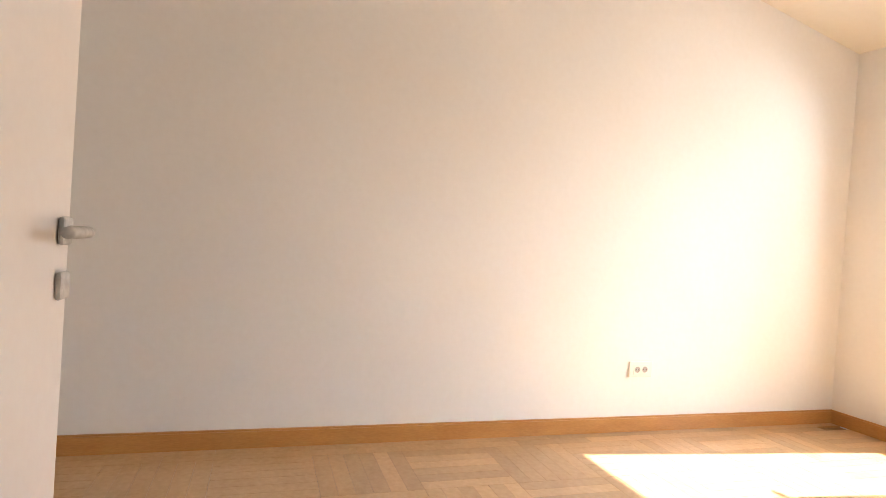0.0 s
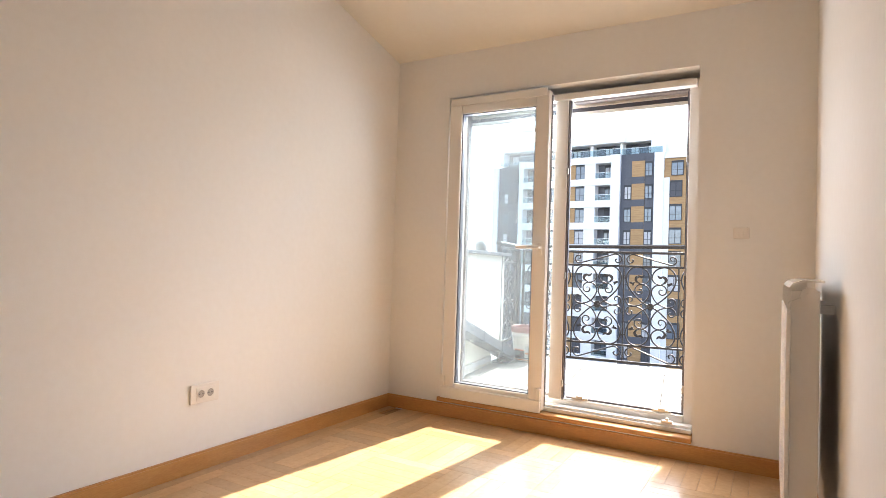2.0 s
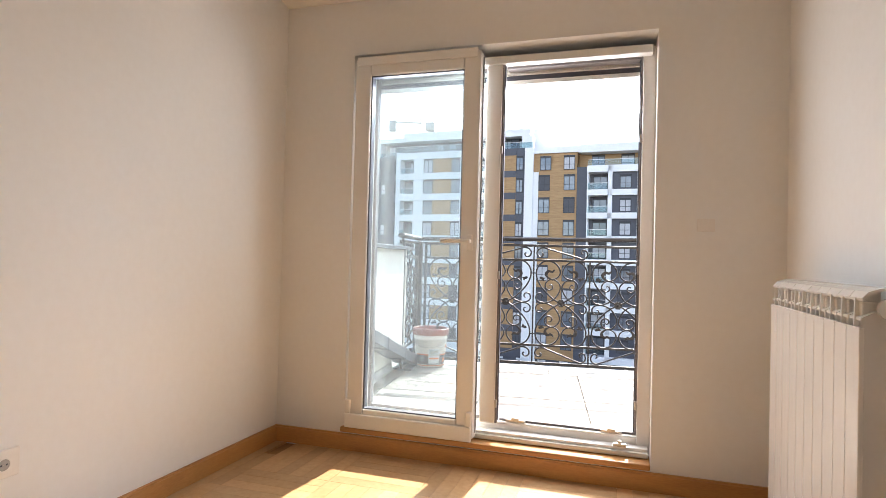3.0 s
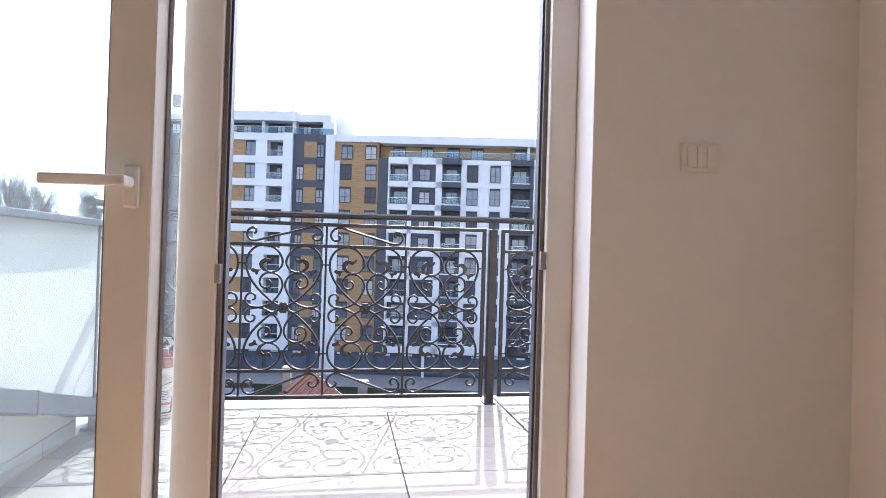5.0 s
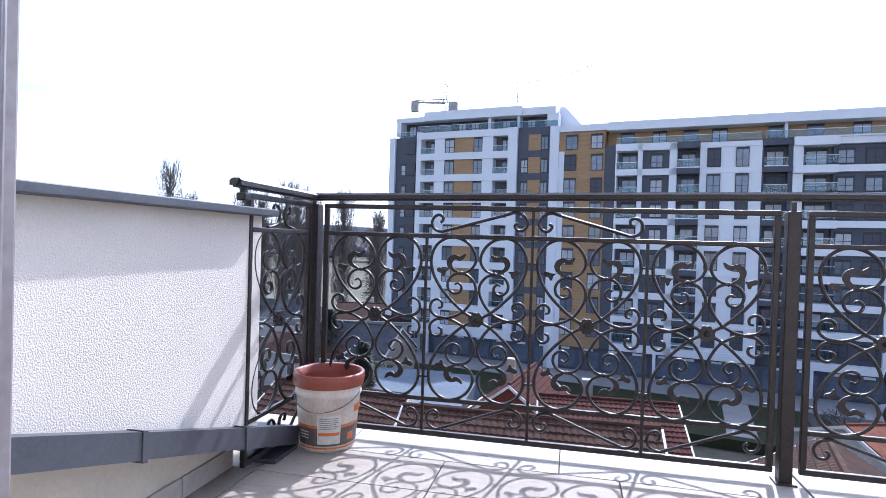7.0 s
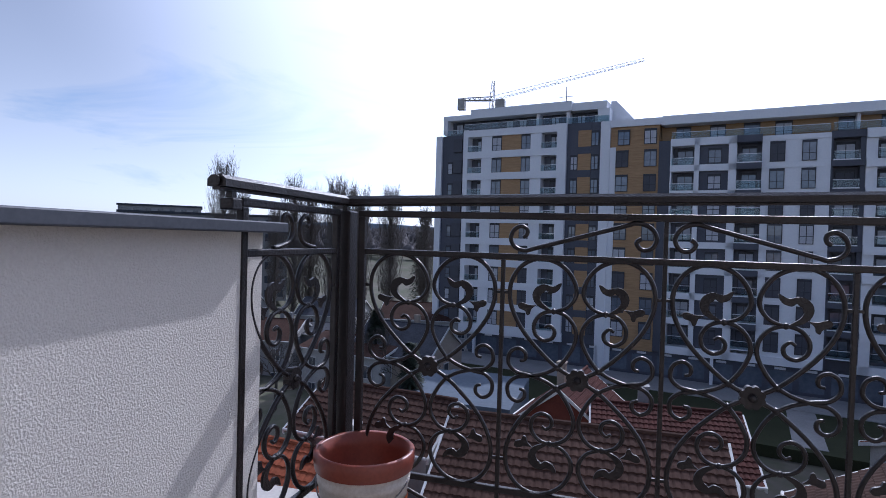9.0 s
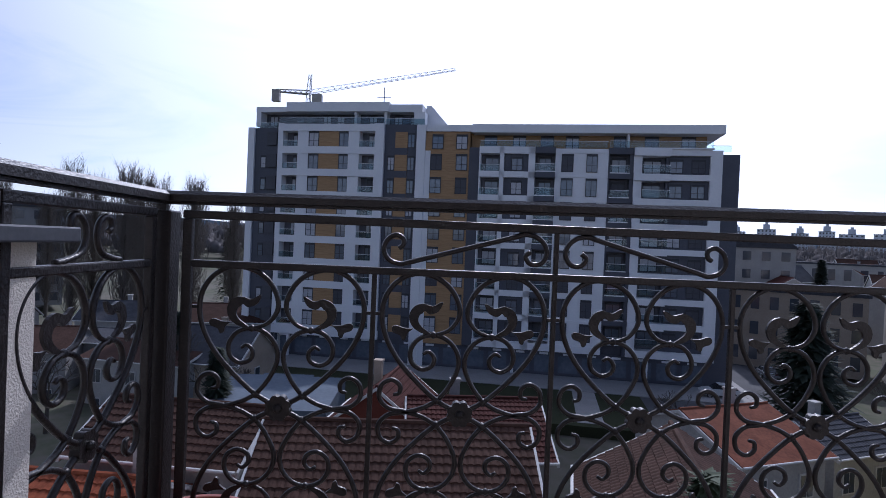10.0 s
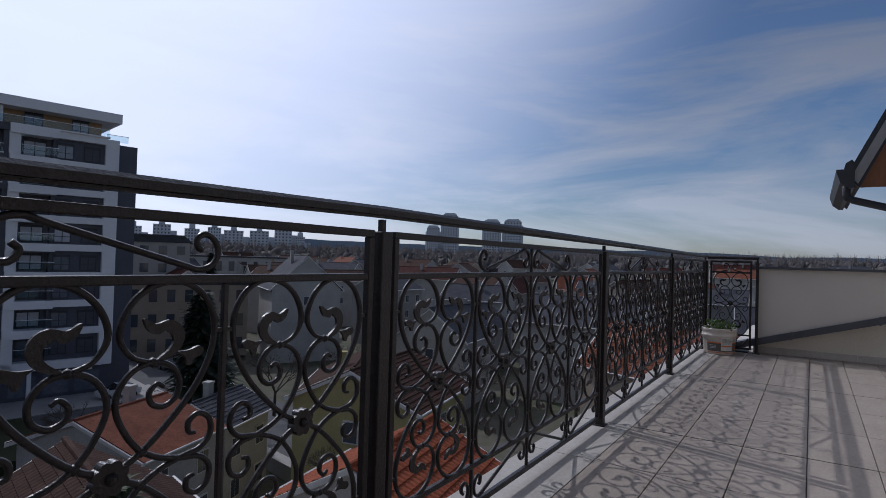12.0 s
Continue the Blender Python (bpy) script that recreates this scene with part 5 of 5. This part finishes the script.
    b, d = radians(rt.uniform(30, 93)), rt.uniform(42, 250) if rt.random() < 0.8 else rt.uniform(42, 110)
    x, y = d * math.sin(b), d * math.cos(b)
    u = Vector((x + 11.4, y - 77.0, 0))
    e = (u.x * 0.980 - u.y * 0.198, u.x * 0.198 + u.y * 0.980)
    if 49.5 < e[0] < 61 or (e[0] < 50.5 and e[1] > -26):
        continue
    sz = rt.uniform(8, 13) * (1 + d / 500)
    if any((x - a) ** 2 + (y - c) ** 2 < (sz * 0.72 + r) ** 2 for a, c, r in taken):
        continue
    taken.append((x, y, sz * 0.6))
    far = d > 90
    ridge = GZ + rt.uniform(9.0, 12.5) + max(0, d - 60) * 0.012
    rm, wm = rt.choice(roofs), rt.choice(wallsm)
    house(x, y, sz, rt.uniform(3.8, 5.2), ridge, ridge - rt.uniform(2.4, 3.6), rt.choice((0, 90)) + rt.uniform(-25, 25), rm, wm, "%s rendered town house with a %s roof" % (wnames[wm], names[rm]), tiles=d < 70, seed=count)
    count += 1
for k in range(9):
    b, d = radians(-44 + 3.4 * k + rt.uniform(-1, 1)), rt.uniform(50, 120)
    rm, wm = rt.choice((T_GREY, T_BROWN, T_GREY)), rt.choice(wallsm)
    house(d * math.sin(b), d * math.cos(b), rt.uniform(10, 18), 4.5, GZ + rt.uniform(5.0, 7.5), GZ + rt.uniform(3.8, 4.8), rt.uniform(-15, 15), rm, wm, "%s low workshop building with a %s roof" % (wnames[wm], names[rm]), tiles=False, seed=50 + k, name="workshop")


def block(name, x, y, w, d, z0, z1, rot, mat, label, cat, rows, cols, roof=None):
    o = thing(name, label, cat, pose(x, y, 0, 0, 0, rot))
    part("wall", boxes((-w / 2, w / 2, -d / 2, d / 2, z0, z1)), mat, o)
    part("roof", boxes((-w / 2 - 0.3, w / 2 + 0.3, -d / 2 - 0.3, d / 2 + 0.3, z1 + 0.002, z1 + 0.5)) if roof is None else roof, T_GREY, o)
    ww, hh = w / cols * 0.45, (z1 - max(z0, GZ)) / rows * 0.5
    me = mesh_of("window", boxes((-ww / 2, ww / 2, -0.12, 0.0, 0, hh)), H_PANE)
    for r in range(rows):
        for c in range(cols):
            q = part("window", me, None, o)
            q.location = (-w / 2 + w * (c + 0.5) / cols, -d / 2 - 0.001, max(z0, GZ) + (z1 - max(z0, GZ)) * (r + 0.3) / rows)
    return o


mr = bmesh.new()
prism(mr, [(-8.5, -0.198), (-6.8, 1.3), (6.8, 1.3), (8.5, -0.198)], "y", -5.4, 5.4)
block("apartment_house", 64.0, 113.0, 16.0, 10.0, GZ - 4, -0.2, -30, W_WHITE, "pale apartment house with a low grey hipped roof", "house", 5, 5, mr)
block("arcade_house", 55.0, 84.0, 17.0, 9.0, GZ, -6.2, -32, W_TAN, "long three-storey house with rows of windows", "house", 3, 7)
house(66.0, 71.0, 12.0, 5.6, -1.2, -6.4, 60, T_GREY, W_WHITE, "tall gabled house with a dark grey roof", tiles=False)
block("factory_hall", 118.0, 168.0, 60.0, 20.0, GZ, -5.0, -35, W_WHITE, "long pale hall with a bright roof", "hall", 2, 16)
block("slab_block", -88.0, 108.0, 34.0, 12.0, GZ, 1.6, 38, W_GREY, "grey flat-roofed slab block behind poplars", "block", 6, 12)
block("slab_block", -120.0, 128.0, 20.0, 12.0, GZ, 3.6, 40, W_GREY, "grey flat-roofed slab block behind poplars", "block", 6, 7)

# air haze is put into the pale bluish base colour of towers and blocks
M_HAZE = material("distant concrete with painted haze", (0.62, 0.66, 0.72), 0.9, second=(0.54, 0.58, 0.64), scale=0.05, fine=0.4)
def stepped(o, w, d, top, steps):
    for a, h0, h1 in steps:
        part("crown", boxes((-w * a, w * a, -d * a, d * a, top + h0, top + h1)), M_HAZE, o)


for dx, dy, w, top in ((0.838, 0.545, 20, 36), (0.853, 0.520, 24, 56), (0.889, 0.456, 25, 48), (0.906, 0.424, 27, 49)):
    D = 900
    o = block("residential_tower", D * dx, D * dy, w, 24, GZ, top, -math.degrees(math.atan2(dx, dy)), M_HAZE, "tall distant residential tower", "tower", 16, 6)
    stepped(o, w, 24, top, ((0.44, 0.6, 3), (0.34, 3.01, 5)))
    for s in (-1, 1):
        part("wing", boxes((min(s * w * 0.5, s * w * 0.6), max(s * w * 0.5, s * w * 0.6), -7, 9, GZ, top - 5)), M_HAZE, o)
rh = random.Random(8)
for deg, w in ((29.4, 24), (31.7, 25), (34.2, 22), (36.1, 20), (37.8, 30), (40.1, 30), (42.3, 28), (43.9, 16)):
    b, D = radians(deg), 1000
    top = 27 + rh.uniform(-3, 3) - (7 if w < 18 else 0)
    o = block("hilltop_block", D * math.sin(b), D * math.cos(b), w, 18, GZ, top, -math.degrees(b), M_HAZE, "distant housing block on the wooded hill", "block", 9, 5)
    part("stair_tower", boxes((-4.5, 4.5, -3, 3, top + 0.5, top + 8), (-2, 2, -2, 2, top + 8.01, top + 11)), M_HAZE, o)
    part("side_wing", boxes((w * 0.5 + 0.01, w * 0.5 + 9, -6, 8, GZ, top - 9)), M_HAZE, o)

# wooded horizon: many small clumps
M_WOOD = material("bare winter woodland", (0.125, 0.115, 0.115), 0.95, second=(0.09, 0.083, 0.083), scale=0.02, fine=0.3, spec=0.1)
wb_v, wb_f = [], []
rwood = random.Random(4)


def clump(v, f, c, r, h, rnd):
    base = len(v)
    n = 6
    for ring, (rr, zz) in enumerate(((0.75, 0.0), (1.0, 0.45), (0.6, 0.8))):
        for i in range(n):
            a = 2 * math.pi * (i + rnd.random() * 0.6) / n
            q = rr * r * rnd.uniform(0.7, 1.25)
            v.append((c[0] + q * math.cos(a), c[1] + q * math.sin(a), c[2] + h * zz * rnd.uniform(0.85, 1.15)))
    v.append((c[0], c[1], c[2] + h))
    for ring in range(2):
        for i in range(n):
            a, b = base + ring * n + i, base + ring * n + (i + 1) % n
            f.append((a, b, b + n, a + n))
    for i in range(n):
        f.append((base + 2 * n + i, base + 2 * n + (i + 1) % n, base + 3 * n))


def woodland_tree(v, f, c, r, h, rnd):
    """A fan of thin tapering branches."""
    for i in range(10):
        a, lean = rnd.uniform(0, 6.283), rnd.uniform(0.1, 1.0)
        tip = (c[0] + r * lean * math.cos(a), c[1] + r * lean * math.sin(a), c[2] + h * rnd.uniform(0.75, 1.1) * (1.15 - 0.3 * lean))
        base = len(v)
        for j in range(3):
            q = a + j * 2.094
            v.append((c[0] + 0.45 * r * lean * math.cos(a) + 0.30 * math.cos(q), c[1] + 0.45 * r * lean * math.sin(a) + 0.30 * math.sin(q), c[2] + h * 0.3))
        v.append(tip)
        for j in range(3):
            f.append((base + j, base + (j + 1) % 3, base + 3))


for k in range(5200):
    b, d = radians(rwood.uniform(-60, 125)), rwood.uniform(330, 1250)
    z = GZ - 1 + min(1, max(0, (d - 260) / 700)) * 14
    c, r, h = (d * math.sin(b), d * math.cos(b), z), rwood.uniform(3, 6), rwood.uniform(8, 15)
    clump(wb_v, wb_f, c, r, h * 0.55, rwood)
    woodland_tree(wb_v, wb_f, c, r, h, rwood)
wme = bpy.data.meshes.new("woodland")
wme.from_pydata(wb_v, [], wb_f)
wme.materials.append(M_WOOD)
wme.polygons.foreach_set("use_smooth", [True] * len(wme.polygons))
tagged(new("woodland", wme), "bare grey brown winter woodland on the horizon", "woodland", kind="stuff")
hill = bmesh.new()
N = 90
hv = []
for i in range(N + 1):
    b = radians(-70 + 200 * i / N)
    D = 2300
    t = 34 + 26 * noise.noise(Vector((i * 0.11, 0.3, 0))) + 8 * noise.noise(Vector((i * 0.5, 2, 0)))
    hv.append((hill.verts.new((D * math.sin(b), D * math.cos(b), GZ)), hill.verts.new((D * math.sin(b), D * math.cos(b), max(2, t)))))
for a, b in zip(hv, hv[1:]):
    hill.faces.new((a[0], b[0], b[1], a[1]))
# the ridge's blue is distance haze painted as base colour
M_HILL = material("far ridge with painted haze", (0.26, 0.33, 0.43), 1.0, second=(0.23, 0.30, 0.40), scale=0.004, fine=0.05)
structure("backdrop", hill, M_HILL, "far ridge on the horizon, blue haze in its colour", "ridge")

# ---- trees ----
M_BARK = material("grey brown bark", (0.10, 0.085, 0.07), 0.95, second=(0.065, 0.055, 0.045), scale=3, fine=30, bump=0.4, bump_scale=30)
M_TWIG = material("bare twigs", (0.17, 0.15, 0.13), 0.95, second=(0.12, 0.105, 0.09), scale=2, spec=0.1)
M_NEEDLE = material("dark conifer needles", (0.016, 0.026, 0.016), 0.85, second=(0.026, 0.038, 0.020), scale=2, fine=12)
M_SHRUB = material("evergreen shrub leaves", (0.030, 0.048, 0.020), 0.8, second=(0.05, 0.065, 0.025), scale=2, fine=12)


def poplar(x, y, height, seed, spread=1.0):
    rr = random.Random(seed)
    o = thing("poplar_tree", "bare columnar poplar tree in late winter", "tree", pose(x, y, GZ), group="poplar row")
    bm = bmesh.new()
    tube(bm, [(0, 0, -2), (0.1, 0, height * 0.5), (0, 0.1, height * 0.98)], [0.38, 0.2, 0.03], 7)
    part("trunk", bm, M_BARK, o)
    v, f = [], []

    def stick(a, b, r):
        k = len(v)
        d = (b - a).normalized()
        s = d.cross(Vector((0.3, 0.8, 0.1))).normalized() * r
        u = d.cross(s)
        v.extend((tuple(a + s), tuple(a - s * 0.5 + u * 0.8), tuple(a - s * 0.5 - u * 0.8), tuple(b)))
        f.extend(((k, k + 1, k + 3), (k + 1, k + 2, k + 3), (k + 2, k, k + 3)))

    for i in range(340):
        z = height * rr.uniform(0.14, 0.92)
        a = rr.uniform(0, 6.28)
        prof = math.sin(min(1.0, (z / height) * 1.08) * math.pi) ** 0.7
        l = (0.12 + 0.13 * prof) * height * rr.uniform(0.6, 1.1)
        out = Vector((math.cos(a), math.sin(a), 0)) * l * 0.40 * spread
        p0 = Vector((0, 0, z))
        p1 = p0 + out * 0.75 + Vector((0, 0, l * 0.5))
        p2 = p0 + out + Vector((0, 0, l))
        stick(p0, p1, 0.083)
        stick(p1, p2, 0.048)
        for j in range(7):
            q = p0.lerp(p2, rr.uniform(0.25, 1.0))
            e = Vector((rr.gauss(0, 0.35), rr.gauss(0, 0.35), rr.uniform(0.6, 1.2))) * rr.uniform(0.8, 2.0)
            stick(q, q + e, 0.026)
    me = bpy.data.meshes.new("crown")
    me.from_pydata(v, [], f)
    me.materials.append(M_TWIG)
    c = new("crown", me)
    c.parent = o
    return o


for k, (dx, dy, dist, ht) in enumerate(((-0.634, 0.766, 100, 28.5), (-0.615, 0.785, 112, 24), (-0.544, 0.835, 100, 26.0), (-0.522, 0.850, 106, 24.5), (-0.487, 0.870, 96, 25.5), (-0.470, 0.880, 99, 25.8), (-0.449, 0.892, 103, 25.0), (-0.401, 0.913, 100, 25.2), (-0.345, 0.937, 116, 22.5), (-0.57, 0.82, 125, 22))):
    n = math.hypot(dx, dy)
    poplar(1.1 + dx / n * dist, 0.6 + dy / n * dist, ht, 30 + k)


def bare_tree(x, y, height, seed):
    rr = random.Random(seed)
    o = thing("bare_tree", "leafless spreading garden tree", "tree", pose(x, y, GZ), group="bare garden trees")
    bm = bmesh.new()
    tube(bm, [(0, 0, 0), (0.1, 0, height * 0.4)], [0.2, 0.13], 7)

    def grow(p, d, l, r, depth):
        q = p + d * l
        tube(bm, [p, q], [r, r * 0.6], 4 if depth else 5)
        if depth < 4:
            for _ in range(3):
                nd = (d + Vector((rr.gauss(0, 0.5), rr.gauss(0, 0.5), rr.gauss(0.1, 0.35)))).normalized()
                grow(q, nd, l * 0.68, r * 0.6, depth + 1)

    for _ in range(4):
        grow(Vector((0.1, 0, height * 0.38)), Vector((rr.gauss(0, 0.5), rr.gauss(0, 0.5), 0.9)).normalized(), height * 0.22, 0.09, 0)
    part("trunk", bm, M_BARK, o)
    return o


def conifer(x, y, base, height, radius, seed, m=None, nm="conifer_tree", label="dark green conifer tree"):
    rr = random.Random(seed)
    o = thing(nm, label, "tree", pose(x, y, base))
    bm = bmesh.new()
    tube(bm, [(0, 0, 0), (0, 0, height * 0.95)], [radius * 0.09, 0.03], 7)
    part("trunk", bm, M_BARK, o)
    v, f = [], []
    for i in range(2600):
        t = rr.random() ** 0.7
        z = height * (0.06 + 0.93 * t)
        lim = radius * (1 - t) ** 0.8 * (0.8 + 0.3 * math.sin(i % 7 + z * 3)) + 0.12
        a, r = rr.uniform(0, 6.283), lim * rr.random() ** 0.4
        c = Vector((r * math.cos(a), r * math.sin(a), z - 0.18 * r))
        d = Vector((math.cos(a), math.sin(a), rr.uniform(-0.6, 0.25))).normalized()
        s = d.cross(Vector((0, 0, 1))).normalized()
        l, w = rr.uniform(0.35, 0.8) * radius / 3 + 0.12, rr.uniform(0.08, 0.2) * radius / 3 + 0.04
        k = len(v)
        v.extend((tuple(c - d * l * 0.3), tuple(c + s * w), tuple(c + d * l), tuple(c - s * w + Vector((0, 0, 0.05)))))
        f.append((k, k + 1, k + 2, k + 3))
    me = bpy.data.meshes.new("crown")
    me.from_pydata(v, [], f)
    me.materials.append(m or M_NEEDLE)
    c = new("crown", me)
    c.parent = o
    return o


conifer(32.6, 47.6, GZ, 13.4, 4.6, 1)
conifer(36.5, 52.0, GZ, 9.0, 2.8, 2)
conifer(-40.0, 118.0, GZ, 17.0, 3.6, 3)
conifer(-24.0, 58.0, GZ, 9.0, 2.4, 6)
conifer(-13.5, 40.5, GZ, 9.5, 1.9, 7)
conifer(84.0, 120.0, GZ, 15.0, 3.2, 4)
conifer(8.6, 15.6, GZ, 12.2, 2.1, 5, M_SHRUB, "evergreen_shrub", "tall evergreen garden shrub")
conifer(13.4, 27.0, GZ, 7.0, 1.8, 9, M_SHRUB, "evergreen_shrub", "tall evergreen garden shrub")
for k, (x, y, h) in enumerate(((-22, 55, 8), (-17, 50, 7), (-28, 62, 9), (14, 28, 7), (22, 45, 7), (40, 46, 8), (27, 24, 7), (45, 40, 9), (52, 30, 8), (-30, 48, 7), (60, 22, 9), (48, 66, 9))):
    bare_tree(x, y, h, 60 + k)


# ---- parked cars ----
M_CARGLASS = material("car window glass", (0.03, 0.035, 0.04), 0.06, spec=0.8)
M_TYRE = material("black tyre rubber", (0.02, 0.02, 0.02), 0.8)
M_CARWHITE = material("white car paint", (0.70, 0.70, 0.70), 0.25, coat=0.6)
M_CARGREY = material("silver car paint", (0.30, 0.31, 0.33), 0.25, 0.4, coat=0.6)
M_CARRED = material("dark red car paint", (0.20, 0.03, 0.03), 0.25, coat=0.6)


def car(x, y, rot, paint, label):
    c = thing("parked_car", label, "car", pose(x, y, GZ + 0.06, 0, 0, rot), group="parked cars")
    b = bmesh.new()
    prism(b, [(-2.1, 0.30), (-2.15, 0.75), (-1.95, 0.95), (-1.2, 1.0), (1.0, 1.0), (1.9, 0.85), (2.1, 0.62), (2.1, 0.30)], "y", -0.85, 0.85)
    bmesh.ops.bevel(b, geom=list(b.edges), offset=0.07, segments=2, affect="EDGES")
    part("body", b, paint, c)
    b = bmesh.new()
    prism(b, [(-1.75, 1.0), (-1.25, 1.42), (0.25, 1.45), (1.0, 1.0)], "y", -0.72, 0.72)
    part("window_band", b, M_CARGLASS, c)
    part("roof_panel", boxes((-1.2, 0.25, -0.70, 0.70, 1.452, 1.50), bevel=0.02), paint, c)
    for wx in (-1.3, 1.3):
        for wy in (-0.86, 0.86):
            b = bmesh.new()
            tube(b, [(wx, wy - 0.1, 0.32), (wx, wy + 0.1, 0.32)], 0.32, 18)
            w = part("wheel", b, M_TYRE, c)
            b = bmesh.new()
            s = 1 if wy > 0 else -1
            tube(b, [(wx, wy + s * 0.101, 0.32), (wx, wy + s * 0.112, 0.32)], 0.19, 14)
            part("rim", b, M_CHROME, w)
    for wy in (-0.6, 0.6):
        part("headlight", boxes((2.05, 2.14, wy - 0.16, wy + 0.16, 0.62, 0.76), bevel=0.02), W_LINE, c)
        part("tail_light", boxes((-2.19, -2.1, wy - 0.14, wy + 0.14, 0.70, 0.84), bevel=0.02), M_CARRED, c)
    return c


car(34.4, 64.6, 170, M_CARWHITE, "white hatchback parked beside the lawn")
car(46.5, 76.0, 75, M_CARGREY, "silver car parked at the kerb")
car(49.0, 88.0, 78, M_CARWHITE, "white car parked along the street")
car(51.5, 100.0, 78, M_CARGREY, "silver car parked along the street")
car(-2.0, 55.0, 20, M_CARWHITE, "white car parked behind the houses")
car(-8.0, 54.0, -30, M_CARGREY, "silver car parked behind the houses")
car(22.5, 21.0, 100, M_CARGREY, "silver car parked in the lane")
car(23.4, 26.0, 100, M_CARWHITE, "white car parked in the lane")
car(42.0, 58.0, 15, M_CARWHITE, "white car parked in the yard")

# ---- parquet strips ----
STRIP = 0.07
cell = STRIP * 6
mesh_x = mesh_of("parquet_strip", boxes((0.0006, cell - 0.0006, 0.0006, STRIP - 0.0006, -0.012, 0.0)), M_PARQ)
mesh_y = mesh_of("parquet_strip", boxes((0.0006, STRIP - 0.0006, 0.0006, cell - 0.0006, -0.012, 0.0)), M_PARQ)
rest = bmesh.new()
made = 0
# a border of two strips along the west wall, the squares beyond it
for j in range(int(4.75 / cell) + 1):
    for i in range(2):
        y = -0.0 - (j + 1) * cell + (cell / 2 if i else 0)
        if y < BACK or y + cell > 0.001:
            continue
        if y > -2.6:
            o = part("parquet_strip", mesh_y, None, floor)
            o.location = (i * STRIP, y, 0)
        else:
            box(rest, i * STRIP + 0.0006, (i + 1) * STRIP - 0.0006, y, y + cell - 0.001, -0.012, 0.0)
bx = 2 * STRIP
ny = int(4.75 / cell) + 1
for j in range(ny):
    for i in range(6):
        x0, y0 = bx + i * cell, -(j + 1) * cell
        for s in range(6):
            along = (i + j) % 2
            px, py = (x0, y0 + s * STRIP) if along else (x0 + s * STRIP, y0)
            w, h = (cell, STRIP) if along else (STRIP, cell)
            if px + w > RX + 0.001 or py < BACK:
                w, h = min(w, RX - px), h
                if w < 0.02 or py < BACK:
                    continue
                box(rest, px + 0.0006, px + w - 0.0006, py, py + h - 0.001, -0.012, 0.0)
            elif made < 262 and y0 > -3.4:
                o = part("parquet_strip", mesh_x if along else mesh_y, None, floor)
                o.location = (px, py, 0)
                made += 1
            else:
                box(rest, px + 0.0006, px + w - 0.0006, py + 0.0006, py + h - 0.0006, -0.012, 0.0)
for j in range(34):
    y = BACK + j * STRIP
    box(rest, RX + 0.001, HALL_X, y + 0.0006, y + STRIP - 0.0006, -0.012, 0.0)
tagged(part("parquet_rest", rest, M_PARQ, floor), kind="stuff")

# ---- terrace tiles ----
terrace = tagged(structure("terrace_floor", prism(bmesh.new(), [(-0.30, house_y(-0.30)), (8.70, house_y(8.70)), (8.70, 2.38), (-0.30, 2.38)], "z", 0.0785 + LIFT, 0.088 + LIFT), M_GROUT, "beige rectangular outdoor tiles with dark joints", "floor"))
TW, TD = 0.635, 0.282
rows_y = [0.345 + TD * k for k in range(-5, 6)]
tmesh = {}


def tile(x0, x1, y0, y1, mat=M_TILE, nm="tile"):
    w, d = round(x1 - x0, 3), round(y1 - y0, 3)
    if (w, d, nm) not in tmesh:
        g = 0.0022
        tmesh[w, d, nm] = mesh_of(nm, boxes((g, w - g, g, d - g, 0.0, 0.012), bevel=0.0012), mat)
    o = part(nm, tmesh[w, d, nm], None, terrace)
    o.location = (x0, y0, 0.0885 + LIFT)


segs = [-0.25, 2.36, 4.42, 6.34, 8.65]
for a, b in zip(segs, segs[1:]):
    n = max(2, round((b - a - 0.008) / TW))
    w = (b - a - 0.008) / n
    for y in rows_y:
        for k in range(n):
            if y + TD < house_y(a + (k + 0.5) * w) + 0.05:
                continue
            tile(a + 0.004 + k * w, a + 0.004 + (k + 1) * w, y, y + TD)
    n2 = 3
    w2 = (b - a - 0.006) / n2
    for k in range(n2):
        tile(a + 0.003 + k * w2, a + 0.003 + (k + 1) * w2, rows_y[-1] + TD + 0.001, 2.370, M_STONE, "edging_stone")

# ---- set all that is far off on the climbing land, and turn the outside to the room ----
LEVEL = {"lawn", "pavement", "pavement_path", "road", "kerb", "yard", "ground", "apartment_building", "house_body"}
for ob in list(scene.collection.objects):
    if ob.parent is not None or ob in INDOORS or ob.name.split(".")[0] in LEVEL:
        continue
    if ob.name.startswith("tower_crane"):
        ob.location = (1.6, 0, rise(*CR.xy) + 1.7)
    elif ob.name.startswith(("woodland", "backdrop", "flat_roof")):
        for v in ob.data.vertices:
            v.co.z += rise(v.co.x, v.co.y, 560)
    elif ob.name.startswith(("residential_tower", "hilltop_block")):
        ob.location.z += rise(ob.location.x, ob.location.y, 560)
        ob.matrix_basis = Matrix.Rotation(radians(1.0), 4, "Z") @ ob.matrix_basis
    elif ob.name.startswith("parked_car") and ob.location.xy.length > 58:
        ob.location.z += FO.translation.z
    elif ob.name.startswith("poplar_tree"):
        ob.matrix_basis = Matrix.Rotation(radians(-1.2), 4, "Z") @ Matrix.Translation((0, 0, 0.9)) @ ob.matrix_basis
    elif ob.location.xy.length > 11:
        ob.location.z += rise(ob.location.x, ob.location.y)
for ob in list(scene.collection.objects):
    if ob.parent is None and ob not in INDOORS and ob.type in ("MESH", "EMPTY"):
        ob.matrix_basis = OUT @ ob.matrix_basis
